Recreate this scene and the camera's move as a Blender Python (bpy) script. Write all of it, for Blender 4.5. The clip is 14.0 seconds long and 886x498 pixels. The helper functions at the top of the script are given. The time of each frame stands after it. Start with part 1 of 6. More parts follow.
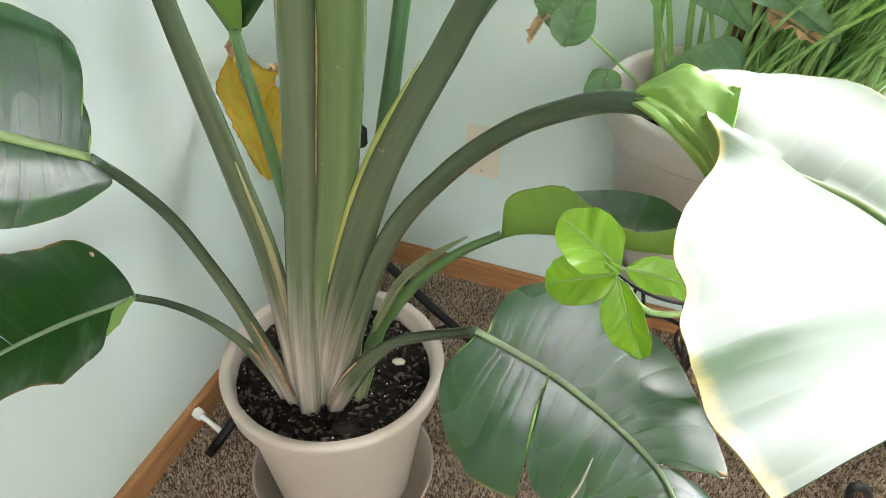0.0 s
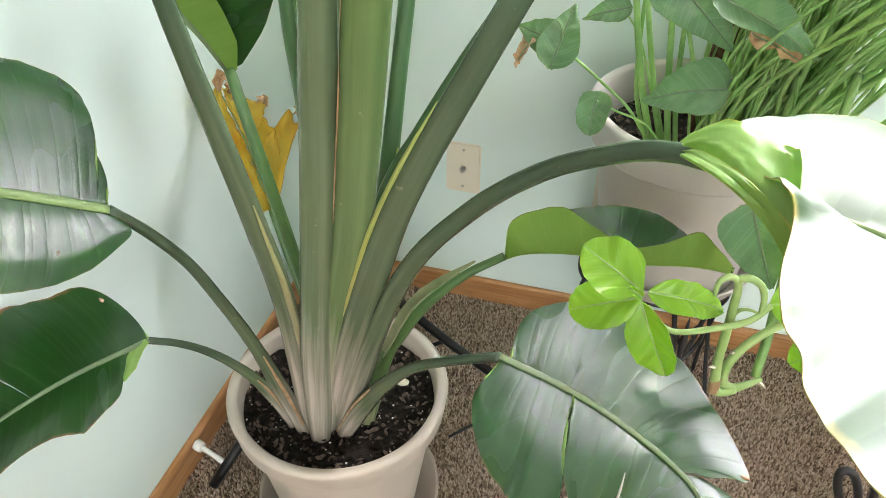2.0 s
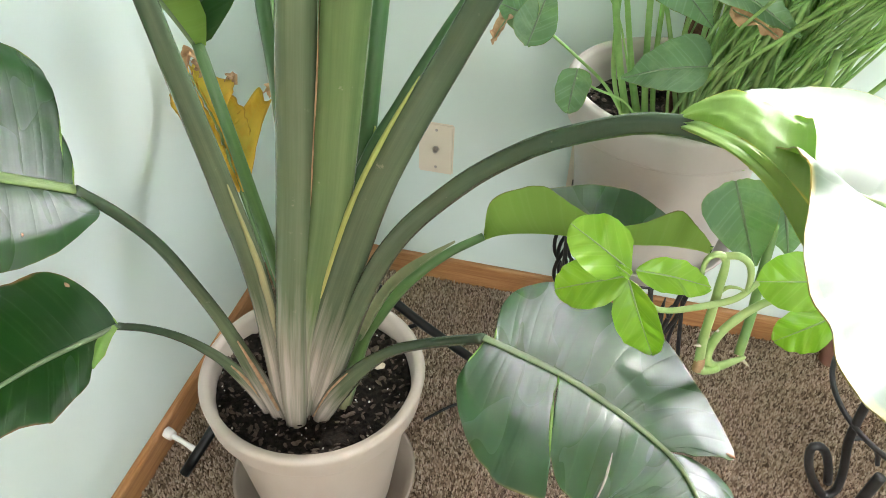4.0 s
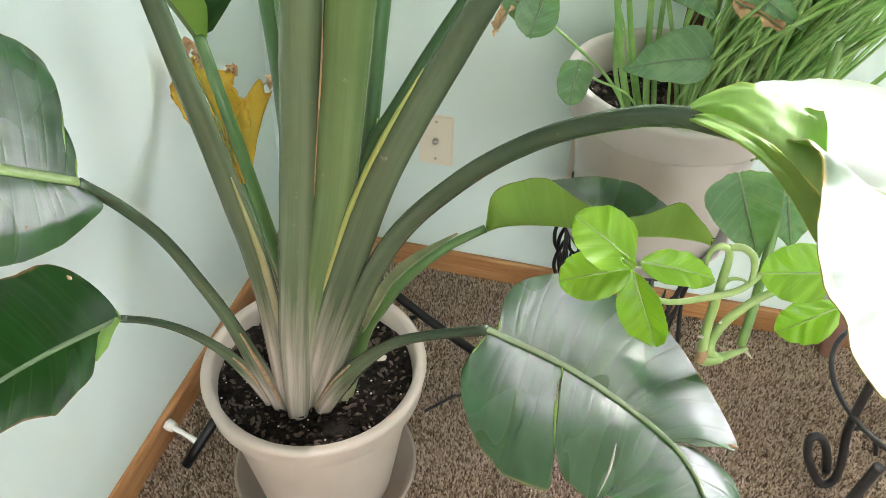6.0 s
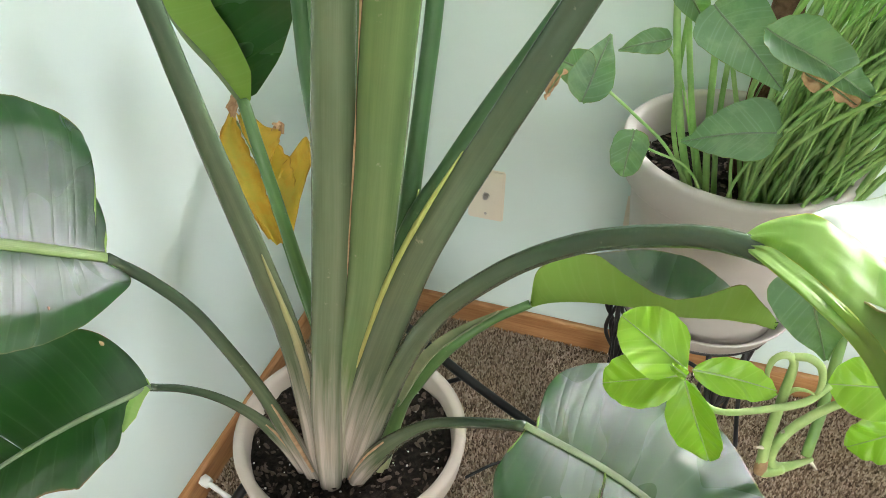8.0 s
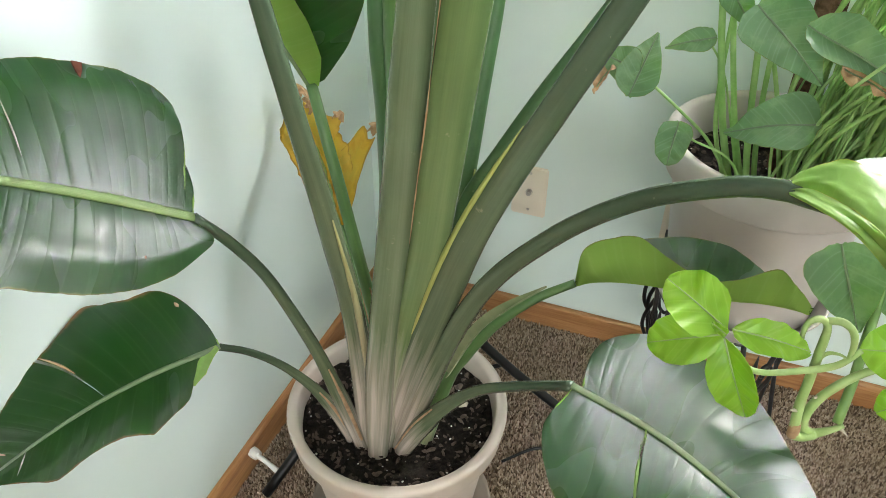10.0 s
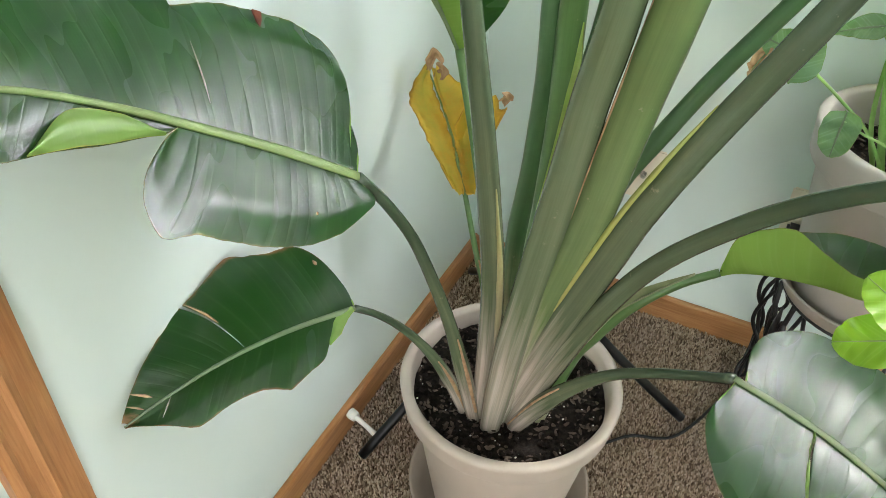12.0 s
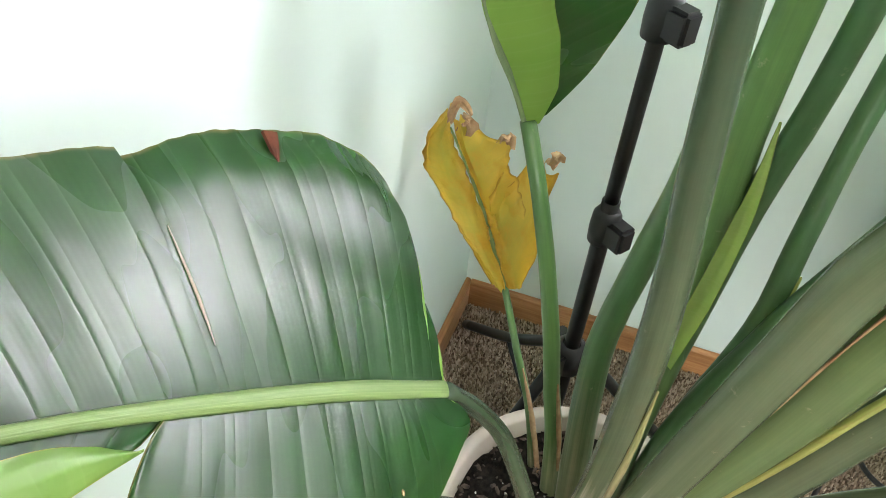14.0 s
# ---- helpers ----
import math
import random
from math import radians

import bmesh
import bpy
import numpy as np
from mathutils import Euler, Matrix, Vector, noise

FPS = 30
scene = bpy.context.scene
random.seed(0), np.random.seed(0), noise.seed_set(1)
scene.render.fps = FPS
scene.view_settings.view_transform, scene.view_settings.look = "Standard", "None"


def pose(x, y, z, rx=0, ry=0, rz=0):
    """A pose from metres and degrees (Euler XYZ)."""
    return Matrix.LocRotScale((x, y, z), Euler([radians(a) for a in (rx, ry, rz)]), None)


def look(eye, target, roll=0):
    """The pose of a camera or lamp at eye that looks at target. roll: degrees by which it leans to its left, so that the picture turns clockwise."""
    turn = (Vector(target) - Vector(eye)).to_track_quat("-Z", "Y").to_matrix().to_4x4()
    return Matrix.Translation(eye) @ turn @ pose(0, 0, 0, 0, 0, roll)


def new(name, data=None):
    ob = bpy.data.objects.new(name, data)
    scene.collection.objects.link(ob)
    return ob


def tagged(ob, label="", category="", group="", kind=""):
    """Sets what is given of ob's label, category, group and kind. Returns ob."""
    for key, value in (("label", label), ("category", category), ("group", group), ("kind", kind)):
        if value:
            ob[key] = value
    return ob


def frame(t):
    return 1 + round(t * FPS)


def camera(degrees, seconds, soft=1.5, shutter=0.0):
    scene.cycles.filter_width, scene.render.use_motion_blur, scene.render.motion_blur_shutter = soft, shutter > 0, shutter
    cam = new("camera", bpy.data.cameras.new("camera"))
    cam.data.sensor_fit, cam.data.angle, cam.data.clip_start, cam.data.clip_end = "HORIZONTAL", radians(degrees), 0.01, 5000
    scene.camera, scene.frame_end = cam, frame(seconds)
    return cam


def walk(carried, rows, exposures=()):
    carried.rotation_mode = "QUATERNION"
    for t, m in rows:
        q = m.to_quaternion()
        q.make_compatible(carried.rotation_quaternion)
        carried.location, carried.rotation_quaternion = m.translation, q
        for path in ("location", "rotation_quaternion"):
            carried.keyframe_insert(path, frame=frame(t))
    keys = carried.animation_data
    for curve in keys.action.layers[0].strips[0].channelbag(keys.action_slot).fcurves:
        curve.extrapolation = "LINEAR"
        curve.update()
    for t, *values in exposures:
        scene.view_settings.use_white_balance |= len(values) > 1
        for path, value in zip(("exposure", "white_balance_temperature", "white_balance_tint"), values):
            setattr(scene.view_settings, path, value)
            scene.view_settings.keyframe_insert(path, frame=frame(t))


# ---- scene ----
cam = camera(59.8, 14.0, soft=0.45)
PATH = [
    (0, (0.7172, -1.2386, 1.1352), (0.1309, 0.3674, -0.2497), 1.1),
    (0.5, (0.7249, -1.2067, 1.1517), (0.1100, 0.4026, -0.2167), 0.9),
    (1, (0.7051, -1.2089, 1.1671), (0.1144, 0.4169, -0.1914), 0.1),
    (1.5, (0.6721, -1.2452, 1.1825), (0.1419, 0.3938, -0.1848), -0.2),
    (2, (0.6578, -1.2595, 1.1726), (0.1936, 0.3894, -0.2079), 0.5),
    (2.5, (0.6556, -1.2562, 1.1715), (0.2486, 0.4037, -0.2134), 1.2),
    (3, (0.6501, -1.2507, 1.1671), (0.2684, 0.4092, -0.2266), 1.7),
    (5.5, (0.6325, -1.2573, 1.1539), (0.2849, 0.3751, -0.2794), 2.4),
    (6, (0.6325, -1.2551, 1.1594), (0.2871, 0.3784, -0.2739), 2.4),
    (6.5, (0.6424, -1.2397, 1.1572), (0.2959, 0.3905, -0.2794), 2.5),
    (7, (0.6391, -1.2243, 1.1495), (0.2530, 0.3894, -0.2948), 2.2),
    (7.5, (0.6314, -1.2034, 1.1462), (0.1881, 0.4114, -0.2805), 1.4),
    (8, (0.6325, -1.1869, 1.1726), (0.1144, 0.4543, -0.1991), 0.6),
    (10.5, (0.6292, -1.2738, 1.1737), (0.0077, 0.3553, -0.1672), 1.2),
    (11, (0.6017, -1.2727, 1.1693), (-0.0429, 0.3289, -0.1947), 1.8),
    (11.5, (0.5566, -1.2848, 1.1583), (-0.1364, 0.2838, -0.2200), 2.0),
    (12, (0.5247, -1.2969, 1.1594), (-0.1914, 0.2431, -0.2409), 2.2),
    (12.5, (0.5192, -1.2595, 1.1539), (-0.1694, 0.2662, -0.2739), 2.2),
    (13, (0.3927, -1.1363, 1.1242), (-0.2266, 0.4070, -0.3168), 2.2),
    (13.5, (0.2915, -1.0472, 1.1099), (-0.2101, 0.5060, -0.3652), 4.5),
    (14, (0.2596, -1.0461, 1.1066), (-0.2057, 0.5126, -0.3740), 5.3),
]
walk(cam, [(t, look(eye, target, roll)) for t, eye, target, roll in PATH],
     exposures=[(0.0, -0.07), (0.5, -0.07), (1.0, 0.04), (3.0, 0.16), (6.0, 0.14), (8.0, 0.10), (10.5, -0.04), (12.0, 0.0), (13.0, 0.10), (14.0, 0.26)])

# ---- light ----
SUN_AZ, SUN_EL = 30.0, 39.5
world = bpy.data.worlds.new("sky")
scene.world = world
world.use_nodes = True
wn = world.node_tree.nodes
sky = wn.new("ShaderNodeTexSky")
sky.sky_type, sky.sun_disc = "NISHITA", False
sky.sun_elevation, sky.sun_rotation = radians(SUN_EL), radians(SUN_AZ)
world.node_tree.links.new(sky.outputs[0], wn["Background"].inputs[0])
wn["Background"].inputs[1].default_value = 0.12

sun_data = bpy.data.lights.new("sun", "SUN")
sun_data.energy, sun_data.angle, sun_data.color = 3.5, radians(6), (1.0, 0.96, 0.90)
sun = new("sun", sun_data)
sun_from = Vector((math.sin(radians(SUN_AZ)) * math.cos(radians(SUN_EL)), math.cos(radians(SUN_AZ)) * math.cos(radians(SUN_EL)), math.sin(radians(SUN_EL))))
sun.matrix_world = look(sun_from * 6, (0, 0, 0))


def window_light(name, place, target, width, height, watts, color):
    d = bpy.data.lights.new(name, "AREA")
    d.shape, d.size, d.size_y, d.energy, d.color = "RECTANGLE", width, height, watts, color
    ob = new(name, d)
    ob.matrix_world = look(place, target)
    return ob


WIN = (0.66, 2.10, 0.87, 2.10)      # window in the back wall: x0, x1, z0, z1
window_light("window_sky", ((WIN[0] + WIN[1]) / 2 + 0.15, 0.50, (WIN[2] + WIN[3]) / 2), ((WIN[0] + WIN[1]) / 2 + 0.15, -3, 1.3), 1.90, 1.50, 214, (1.0, 0.962, 1.025))
WIN2 = (0.9, 2.5, 0.80, 2.10)      # unseen window added in the south wall for fill: x0, x1, z0, z1
ROOM_X, ROOM_Y, ROOM_Z = 3.4, -4.0, 2.44
# Fill lamp added behind the viewer, set in an unseen south window.
window_light("south_fill_light", ((WIN2[0] + WIN2[1]) / 2, ROOM_Y - 0.16, (WIN2[2] + WIN2[3]) / 2), (1.5, 0, 0.8), 1.55, 1.25, 50, (1.0, 0.99, 0.96))


# ---- materials ----
class Mat:
    """A node material with a few shorthands."""

    def __init__(self, name, rough=0.5, metal=0.0, spec=0.5):
        self.m = bpy.data.materials.new(name)
        self.m.use_nodes = True
        self.t = self.m.node_tree
        self.b = self.t.nodes["Principled BSDF"]
        self.b.inputs["Roughness"].default_value = rough
        self.b.inputs["Metallic"].default_value = metal
        self.b.inputs["Specular IOR Level"].default_value = spec

    def add(self, kind, **vals):
        n = self.t.nodes.new("ShaderNode" + kind)
        for k, v in vals.items():
            n.inputs[k.replace("_", " ")].default_value = v
        return n

    def link(self, a, b):
        self.t.links.new(a, b)

    def coord(self, kind="Object", scale=(1, 1, 1)):
        c = self.t.nodes.new("ShaderNodeTexCoord")
        mp = self.add("Mapping")
        mp.inputs["Scale"].default_value = scale
        self.link(c.outputs[kind], mp.inputs[0])
        return mp.outputs[0]

    def uv(self, name):
        n = self.t.nodes.new("ShaderNodeUVMap")
        n.uv_map = name
        s = self.t.nodes.new("ShaderNodeSeparateXYZ")
        self.link(n.outputs[0], s.inputs[0])
        return n.outputs[0], s.outputs[0], s.outputs[1]

    def noise(self, scale, detail=4, rough=0.6, vec=None):
        n = self.add("TexNoise", Scale=scale, Detail=detail, Roughness=rough)
        self.link(vec if vec else self.coord(), n.inputs["Vector"])
        return n.outputs["Fac"]

    def scaled(self, vec, scale):
        mp = self.add("Mapping")
        mp.inputs["Scale"].default_value = scale
        self.link(vec, mp.inputs[0])
        return mp.outputs[0]

    def ramp(self, fac, stops):
        r = self.t.nodes.new("ShaderNodeValToRGB")
        e = r.color_ramp.elements
        while len(e) < len(stops):
            e.new(0.5)
        for el, (p, c) in zip(e, stops):
            el.position = p
            el.color = (*c, 1) if len(c) == 3 else c
        self.link(fac, r.inputs[0])
        return r.outputs[0]

    def math(self, op, a, b=None, clamp=False):
        n = self.t.nodes.new("ShaderNodeMath")
        n.operation, n.use_clamp = op, clamp
        for i, v in enumerate((a, b)):
            if v is None:
                continue
            if isinstance(v, (int, float)):
                n.inputs[i].default_value = v
            else:
                self.link(v, n.inputs[i])
        return n.outputs[0]

    def mix(self, fac, a, b, blend="MIX"):
        n = self.t.nodes.new("ShaderNodeMix")
        n.data_type, n.blend_type = "RGBA", blend
        for i, v in ((0, fac), (6, a), (7, b)):
            if isinstance(v, (int, float)):
                n.inputs[i].default_value = v
            elif isinstance(v, tuple):
                n.inputs[i].default_value = (*v, 1)
            else:
                self.link(v, n.inputs[i])
        return n.outputs[2]

    def color(self, c):
        if isinstance(c, tuple):
            self.b.inputs["Base Color"].default_value = (*c, 1)
        else:
            self.link(c, self.b.inputs["Base Color"])

    def bump(self, height, strength=0.3, dist=0.001):
        n = self.add("Bump", Strength=strength, Distance=dist)
        self.link(height, n.inputs["Height"])
        self.link(n.outputs[0], self.b.inputs["Normal"])
        return n.outputs[0]

    def see_through(self, amount, color):
        """Lets light through a thin leaf."""
        tr = self.t.nodes.new("ShaderNodeBsdfTranslucent")
        if isinstance(color, tuple):
            tr.inputs[0].default_value = (*color, 1)
        else:
            self.link(color, tr.inputs[0])
        mx = self.add("MixShader")
        mx.inputs[0].default_value = amount
        out = self.t.nodes["Material Output"]
        self.link(self.b.outputs[0], mx.inputs[1])
        self.link(tr.outputs[0], mx.inputs[2])
        self.link(mx.outputs[0], out.inputs[0])


def wall_mat():
    m = Mat("wall_paint", 0.75, spec=0.25)
    big = m.noise(1.3, 3)
    fine = m.noise(420, 3)
    m.color(m.ramp(big, [(0.3, (0.635, 0.745, 0.708)), (0.7, (0.675, 0.775, 0.742))]))
    m.bump(fine, 0.12, 0.0008)
    return m.m


def oak_mat(name, axis):
    m = Mat(name, 0.38)
    sc = {"x": (1.2, 22, 22), "y": (22, 1.2, 22), "z": (22, 22, 1.2)}[axis]
    v = m.coord("Object", sc)
    g = m.noise(3.2, 6, 0.65, v)
    g2 = m.noise(14, 3, 0.6, v)
    col = m.ramp(g, [(0.28, (0.26, 0.112, 0.040)), (0.5, (0.41, 0.20, 0.080)), (0.72, (0.50, 0.27, 0.118))])
    col = m.mix(m.ramp(g2, [(0.45, (0, 0, 0)), (0.62, (0.35, 0.35, 0.35))]), col, (0.25, 0.09, 0.025))
    m.color(col)
    m.bump(g2, 0.2, 0.0005)
    return m.m


def plain_mat(name, c1, c2, scale, rough, metal=0.0, bump=0.1, dist=0.0005, spec=0.5, bscale=None, clear=0.0):
    m = Mat(name, rough, metal, spec)
    n = m.noise(scale, 5)
    col = m.ramp(n, [(0.3, c1), (0.7, c2)])
    m.color(col)
    if clear:
        m.see_through(clear, col)
    m.bump(m.noise(bscale or scale * 4, 3), bump, dist)
    return m.m


def carpet_mat(island):
    m = Mat("carpet_tuft" if island else "carpet_base", 0.95, spec=0.1)
    if island:
        g = m.t.nodes.new("ShaderNodeNewGeometry")
        f = g.outputs["Random Per Island"]
    else:
        w = m.t.nodes.new("ShaderNodeTexWhiteNoise")
        v = m.t.nodes.new("ShaderNodeTexVoronoi")
        v.inputs["Scale"].default_value = 240
        m.link(m.coord(), v.inputs["Vector"])
        m.link(v.outputs["Color"], w.inputs[0])
        f = w.outputs[0]
        m.bump(v.outputs["Distance"], 0.6, 0.004)
    col = m.ramp(f, [(0.0, (0.11, 0.075, 0.055)), (0.2, (0.25, 0.18, 0.13)), (0.45, (0.42, 0.31, 0.225)), (0.7, (0.56, 0.44, 0.335)), (1.0, (0.70, 0.58, 0.46))])
    # Base colour darkened to stand in for the self-shadow between tufts.
    if not island:
        col = m.mix(1.0, col, (0.62, 0.60, 0.58), "MULTIPLY")
    m.color(m.mix(0.6, col, m.ramp(m.noise(3, 3), [(0.3, (0.85, 0.85, 0.85)), (0.7, (1.1, 1.1, 1.1))]), "MULTIPLY"))
    return m.m


def leaf_mat(name, dark, mid, vein, rough=0.3, clear=0.28, veins=84.0, slant=0.0, edge=(0.17, 0.15, 0.05), edge_from=0.985, glow=None, spec=0.5, blotch=None, streak=0.5, crease=1.0, ragged=0.06, tip=None, soft=0.30, inner=None):
    m = Mat(name, rough, spec=spec)
    vec, u, v = m.uv("grain")
    _, ev, eu = m.uv("edge")
    av = m.math("ABSOLUTE", v)
    av_edge = m.math("ABSOLUTE", ev)
    wob = m.math("MULTIPLY", m.noise(5, 0, 0.4, vec), 0.013)
    q = m.math("ADD", m.math("SUBTRACT", u, m.math("MULTIPLY", av, slant)), wob)
    side = m.math("ABSOLUTE", m.math("SINE", m.math("MULTIPLY", q, veins * 3.1416)))
    side2 = m.math("ABSOLUTE", m.math("SINE", m.math("MULTIPLY", q, veins * 3.1416 * 0.43)))
    line = m.math("POWER", m.math("SUBTRACT", 1.0, side), 6.0)
    line2 = m.math("POWER", m.math("SUBTRACT", 1.0, side2), 10.0)
    fine = m.math("ADD", m.math("MULTIPLY", m.math("SINE", m.math("MULTIPLY", q, veins * 6.2832 * 6.0)), 0.5), 0.5)
    col = m.ramp(m.noise(9, 2, 0.5, m.scaled(vec, (3.4, 1.0, 1))), [(0.0, dark), (1.0, mid)])
    col = m.mix(m.math("MULTIPLY", m.math("ADD", line, line2, True), streak), col, vein)
    col = m.mix(m.math("MULTIPLY", fine, 0.08), col, mid)
    if inner:
        near = m.math("MULTIPLY", m.math("SUBTRACT", 1.0, av_edge), m.math("MULTIPLY", m.noise(24, 3, 0.6, vec), 1.6), True)
        col = m.mix(near, col, inner)
    if blotch:
        bl = m.noise(26, 5, 0.7, vec)
        col = m.mix(m.ramp(bl, [(0.5, (0, 0, 0)), (0.62, (0.9, 0.9, 0.9))]), col, blotch)
    e = m.math("ADD", m.math("ABSOLUTE", ev), m.math("MULTIPLY", m.math("SUBTRACT", m.noise(38, 4, 0.65, vec), 0.5), ragged))
    em = m.math("MULTIPLY", m.math("SUBTRACT", e, edge_from), 1.0 / (1.004 - edge_from), True)
    col = m.mix(em, col, edge)
    if tip:
        tm = m.math("ADD", eu, m.math("MULTIPLY", m.math("SUBTRACT", m.noise(45, 4, 0.7, vec), 0.5), 0.16))
        col = m.mix(m.ramp(tm, [(tip, (0, 0, 0)), (tip + 0.03, (0.9, 0.9, 0.9))]), col, edge)
    m.color(col)
    m.link(m.math("ADD", m.math("MULTIPLY", m.noise(9, 1, 0.5, m.scaled(vec, (3, 1, 1))), 0.12), rough - 0.06), m.b.inputs["Roughness"])
    groove = m.math("ADD", m.math("MULTIPLY", line, -1.0 * crease), m.math("MULTIPLY", line2, -0.6 * crease))
    panel = m.math("MULTIPLY", m.noise(3.0, 0, 0.4, m.scaled(vec, (14, 2, 1))), 1.1 * crease)
    h = m.math("ADD", m.math("ADD", groove, panel), m.math("ADD", m.math("MULTIPLY", fine, 0.05), m.math("MULTIPLY", m.noise(9, 1, 0.5, m.scaled(vec, (4, 1, 1))), soft)))
    m.bump(h, 0.17, 0.0013)
    m.see_through(clear, glow if glow else m.mix(0.5, col, (0.35, 0.62, 0.05)))
    return m.m


def stem_mat(name, low, mid, top, dark, rough=0.42, papery=0.28, clear=0.0):
    """Along a stalk: pale papery foot, then grey-green with streaks."""
    m = Mat(name, rough)
    vec, a, u = m.uv("grain")
    mp = m.add("Mapping")
    mp.inputs["Scale"].default_value = (6, 1.1, 1)
    m.link(vec, mp.inputs[0])
    st = m.noise(1.6, 5, 0.65, mp.outputs[0])
    uu = m.math("ADD", u, m.math("MULTIPLY", m.math("SUBTRACT", st, 0.5), 0.30))
    col = m.ramp(uu, [(0.0, low), (papery * 0.5, low), (papery, mid), (0.5, mid), (0.78, top)])
    col = m.mix(m.ramp(st, [(0.36, (0, 0, 0)), (0.68, (0.7, 0.7, 0.7))]), col, dark)
    stripe = m.noise(3.0, 3, 0.7, m.scaled(vec, (34, 1.6, 1)))
    col = m.mix(m.ramp(stripe, [(0.40, (0.14, 0.14, 0.14)), (0.60, (0, 0, 0))]), col, dark)
    spots = m.noise(55, 4, 0.75, m.coord())
    col = m.mix(m.ramp(spots, [(0.66, (0, 0, 0)), (0.72, (0.35, 0.35, 0.35))]), col, (0.30, 0.29, 0.20))
    m.color(col)
    m.bump(m.math("ADD", st, m.math("MULTIPLY", stripe, 0.25)), 0.20, 0.0012)
    if clear:
        m.see_through(clear, col)
    return m.m


MAT = {}
MAT["wall"] = wall_mat()
MAT["ceiling"] = plain_mat("ceiling_paint", (0.78, 0.78, 0.76), (0.82, 0.82, 0.80), 3, 0.9, bump=0.2, bscale=120)
for ax in "xyz":
    MAT["oak_" + ax] = oak_mat("oak_" + ax, ax)
MAT["carpet"] = carpet_mat(False)
MAT["tuft"] = carpet_mat(True)
MAT["pot"] = plain_mat("pot_plastic", (0.46, 0.405, 0.35), (0.52, 0.46, 0.40), 7, 0.42, bump=0.08, dist=0.0006)
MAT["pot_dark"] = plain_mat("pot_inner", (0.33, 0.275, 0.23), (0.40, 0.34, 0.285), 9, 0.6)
MAT["soil"] = plain_mat("soil", (0.006, 0.005, 0.0045), (0.032, 0.025, 0.020), 130, 0.95, bump=0.9, dist=0.004, spec=0.2)
MAT["bark"] = plain_mat("bark_bits", (0.022, 0.016, 0.012), (0.150, 0.112, 0.084), 90, 0.9, bump=0.5, dist=0.001)
MAT["perlite"] = plain_mat("perlite", (0.62, 0.60, 0.55), (0.8, 0.78, 0.74), 200, 0.9)
MAT["stone"] = plain_mat("pale_chip", (0.42, 0.37, 0.28), (0.60, 0.55, 0.45), 120, 0.85, bump=0.4, dist=0.001)
MAT["plate"] = plain_mat("almond_plastic", (0.70, 0.635, 0.52), (0.74, 0.675, 0.56), 12, 0.35, bump=0.03)
MAT["steel"] = plain_mat("worn_steel", (0.38, 0.36, 0.33), (0.55, 0.52, 0.47), 300, 0.35, 1.0)
MAT["iron"] = plain_mat("black_iron", (0.012, 0.012, 0.013), (0.03, 0.03, 0.032), 60, 0.38, 0.0, 0.3)
MAT["black"] = plain_mat("black_plastic", (0.005, 0.0055, 0.006), (0.012, 0.0125, 0.013), 40, 0.45, 0.0, 0.15)
MAT["tube"] = plain_mat("black_tube", (0.003, 0.0034, 0.0038), (0.006, 0.0066, 0.007), 20, 0.34, 0.0, 0.05, spec=0.4)
MAT["white"] = plain_mat("white_plastic", (0.74, 0.73, 0.70), (0.8, 0.79, 0.76), 30, 0.4)
MAT["leaf"] = leaf_mat("glossy_leaf", (0.007, 0.036, 0.008), (0.017, 0.072, 0.014), (0.075, 0.140, 0.055), 0.27, 0.13, 58, spec=0.75, streak=0.14, crease=0.8)
MAT["leaf_under"] = leaf_mat("leaf_underside", (0.20, 0.38, 0.06), (0.30, 0.48, 0.095), (0.38, 0.56, 0.17), 0.42, 0.5, 62, streak=0.2, crease=0.4)
MAT["yellow"] = leaf_mat("yellow_leaf", (0.66, 0.45, 0.06), (0.86, 0.68, 0.14), (0.46, 0.48, 0.14), 0.50, 0.55, 90, edge=(0.15, 0.05, 0.02), edge_from=0.86, glow=(0.90, 0.66, 0.12), spec=0.3, blotch=(0.50, 0.30, 0.04), ragged=0.4, inner=(0.26, 0.36, 0.06))
MAT["rib"] = leaf_mat("leaf_rib", (0.11, 0.17, 0.075), (0.17, 0.23, 0.11), (0.24, 0.30, 0.16), 0.42, 0.05, 20)
MAT["rib_under"] = leaf_mat("leaf_rib_light", (0.14, 0.23, 0.065), (0.21, 0.30, 0.105), (0.28, 0.36, 0.16), 0.45, 0.05, 20)
# Dark top colour stands in for the backlit shade on the upper stalks.
MAT["stem"] = stem_mat("stalk", (0.45, 0.39, 0.34), (0.103, 0.134, 0.074), (0.037, 0.068, 0.039), (0.050, 0.074, 0.040), 0.26, 0.34)
MAT["stem_grey"] = stem_mat("grey_stalk", (0.46, 0.40, 0.35), (0.130, 0.164, 0.096), (0.112, 0.160, 0.088), (0.066, 0.100, 0.048), 0.26, 0.34)
MAT["stem_green"] = stem_mat("green_stalk", (0.30, 0.30, 0.17), (0.090, 0.175, 0.050), (0.070, 0.155, 0.040), (0.040, 0.095, 0.026), 0.33)
MAT["stem_pale"] = stem_mat("pale_stalk", (0.46, 0.40, 0.345), (0.134, 0.190, 0.080), (0.104, 0.172, 0.058), (0.070, 0.118, 0.044), 0.26, 0.34)
MAT["stem_dark"] = stem_mat("dark_stalk", (0.24, 0.24, 0.14), (0.060, 0.135, 0.048), (0.044, 0.115, 0.040), (0.034, 0.085, 0.030), 0.28)
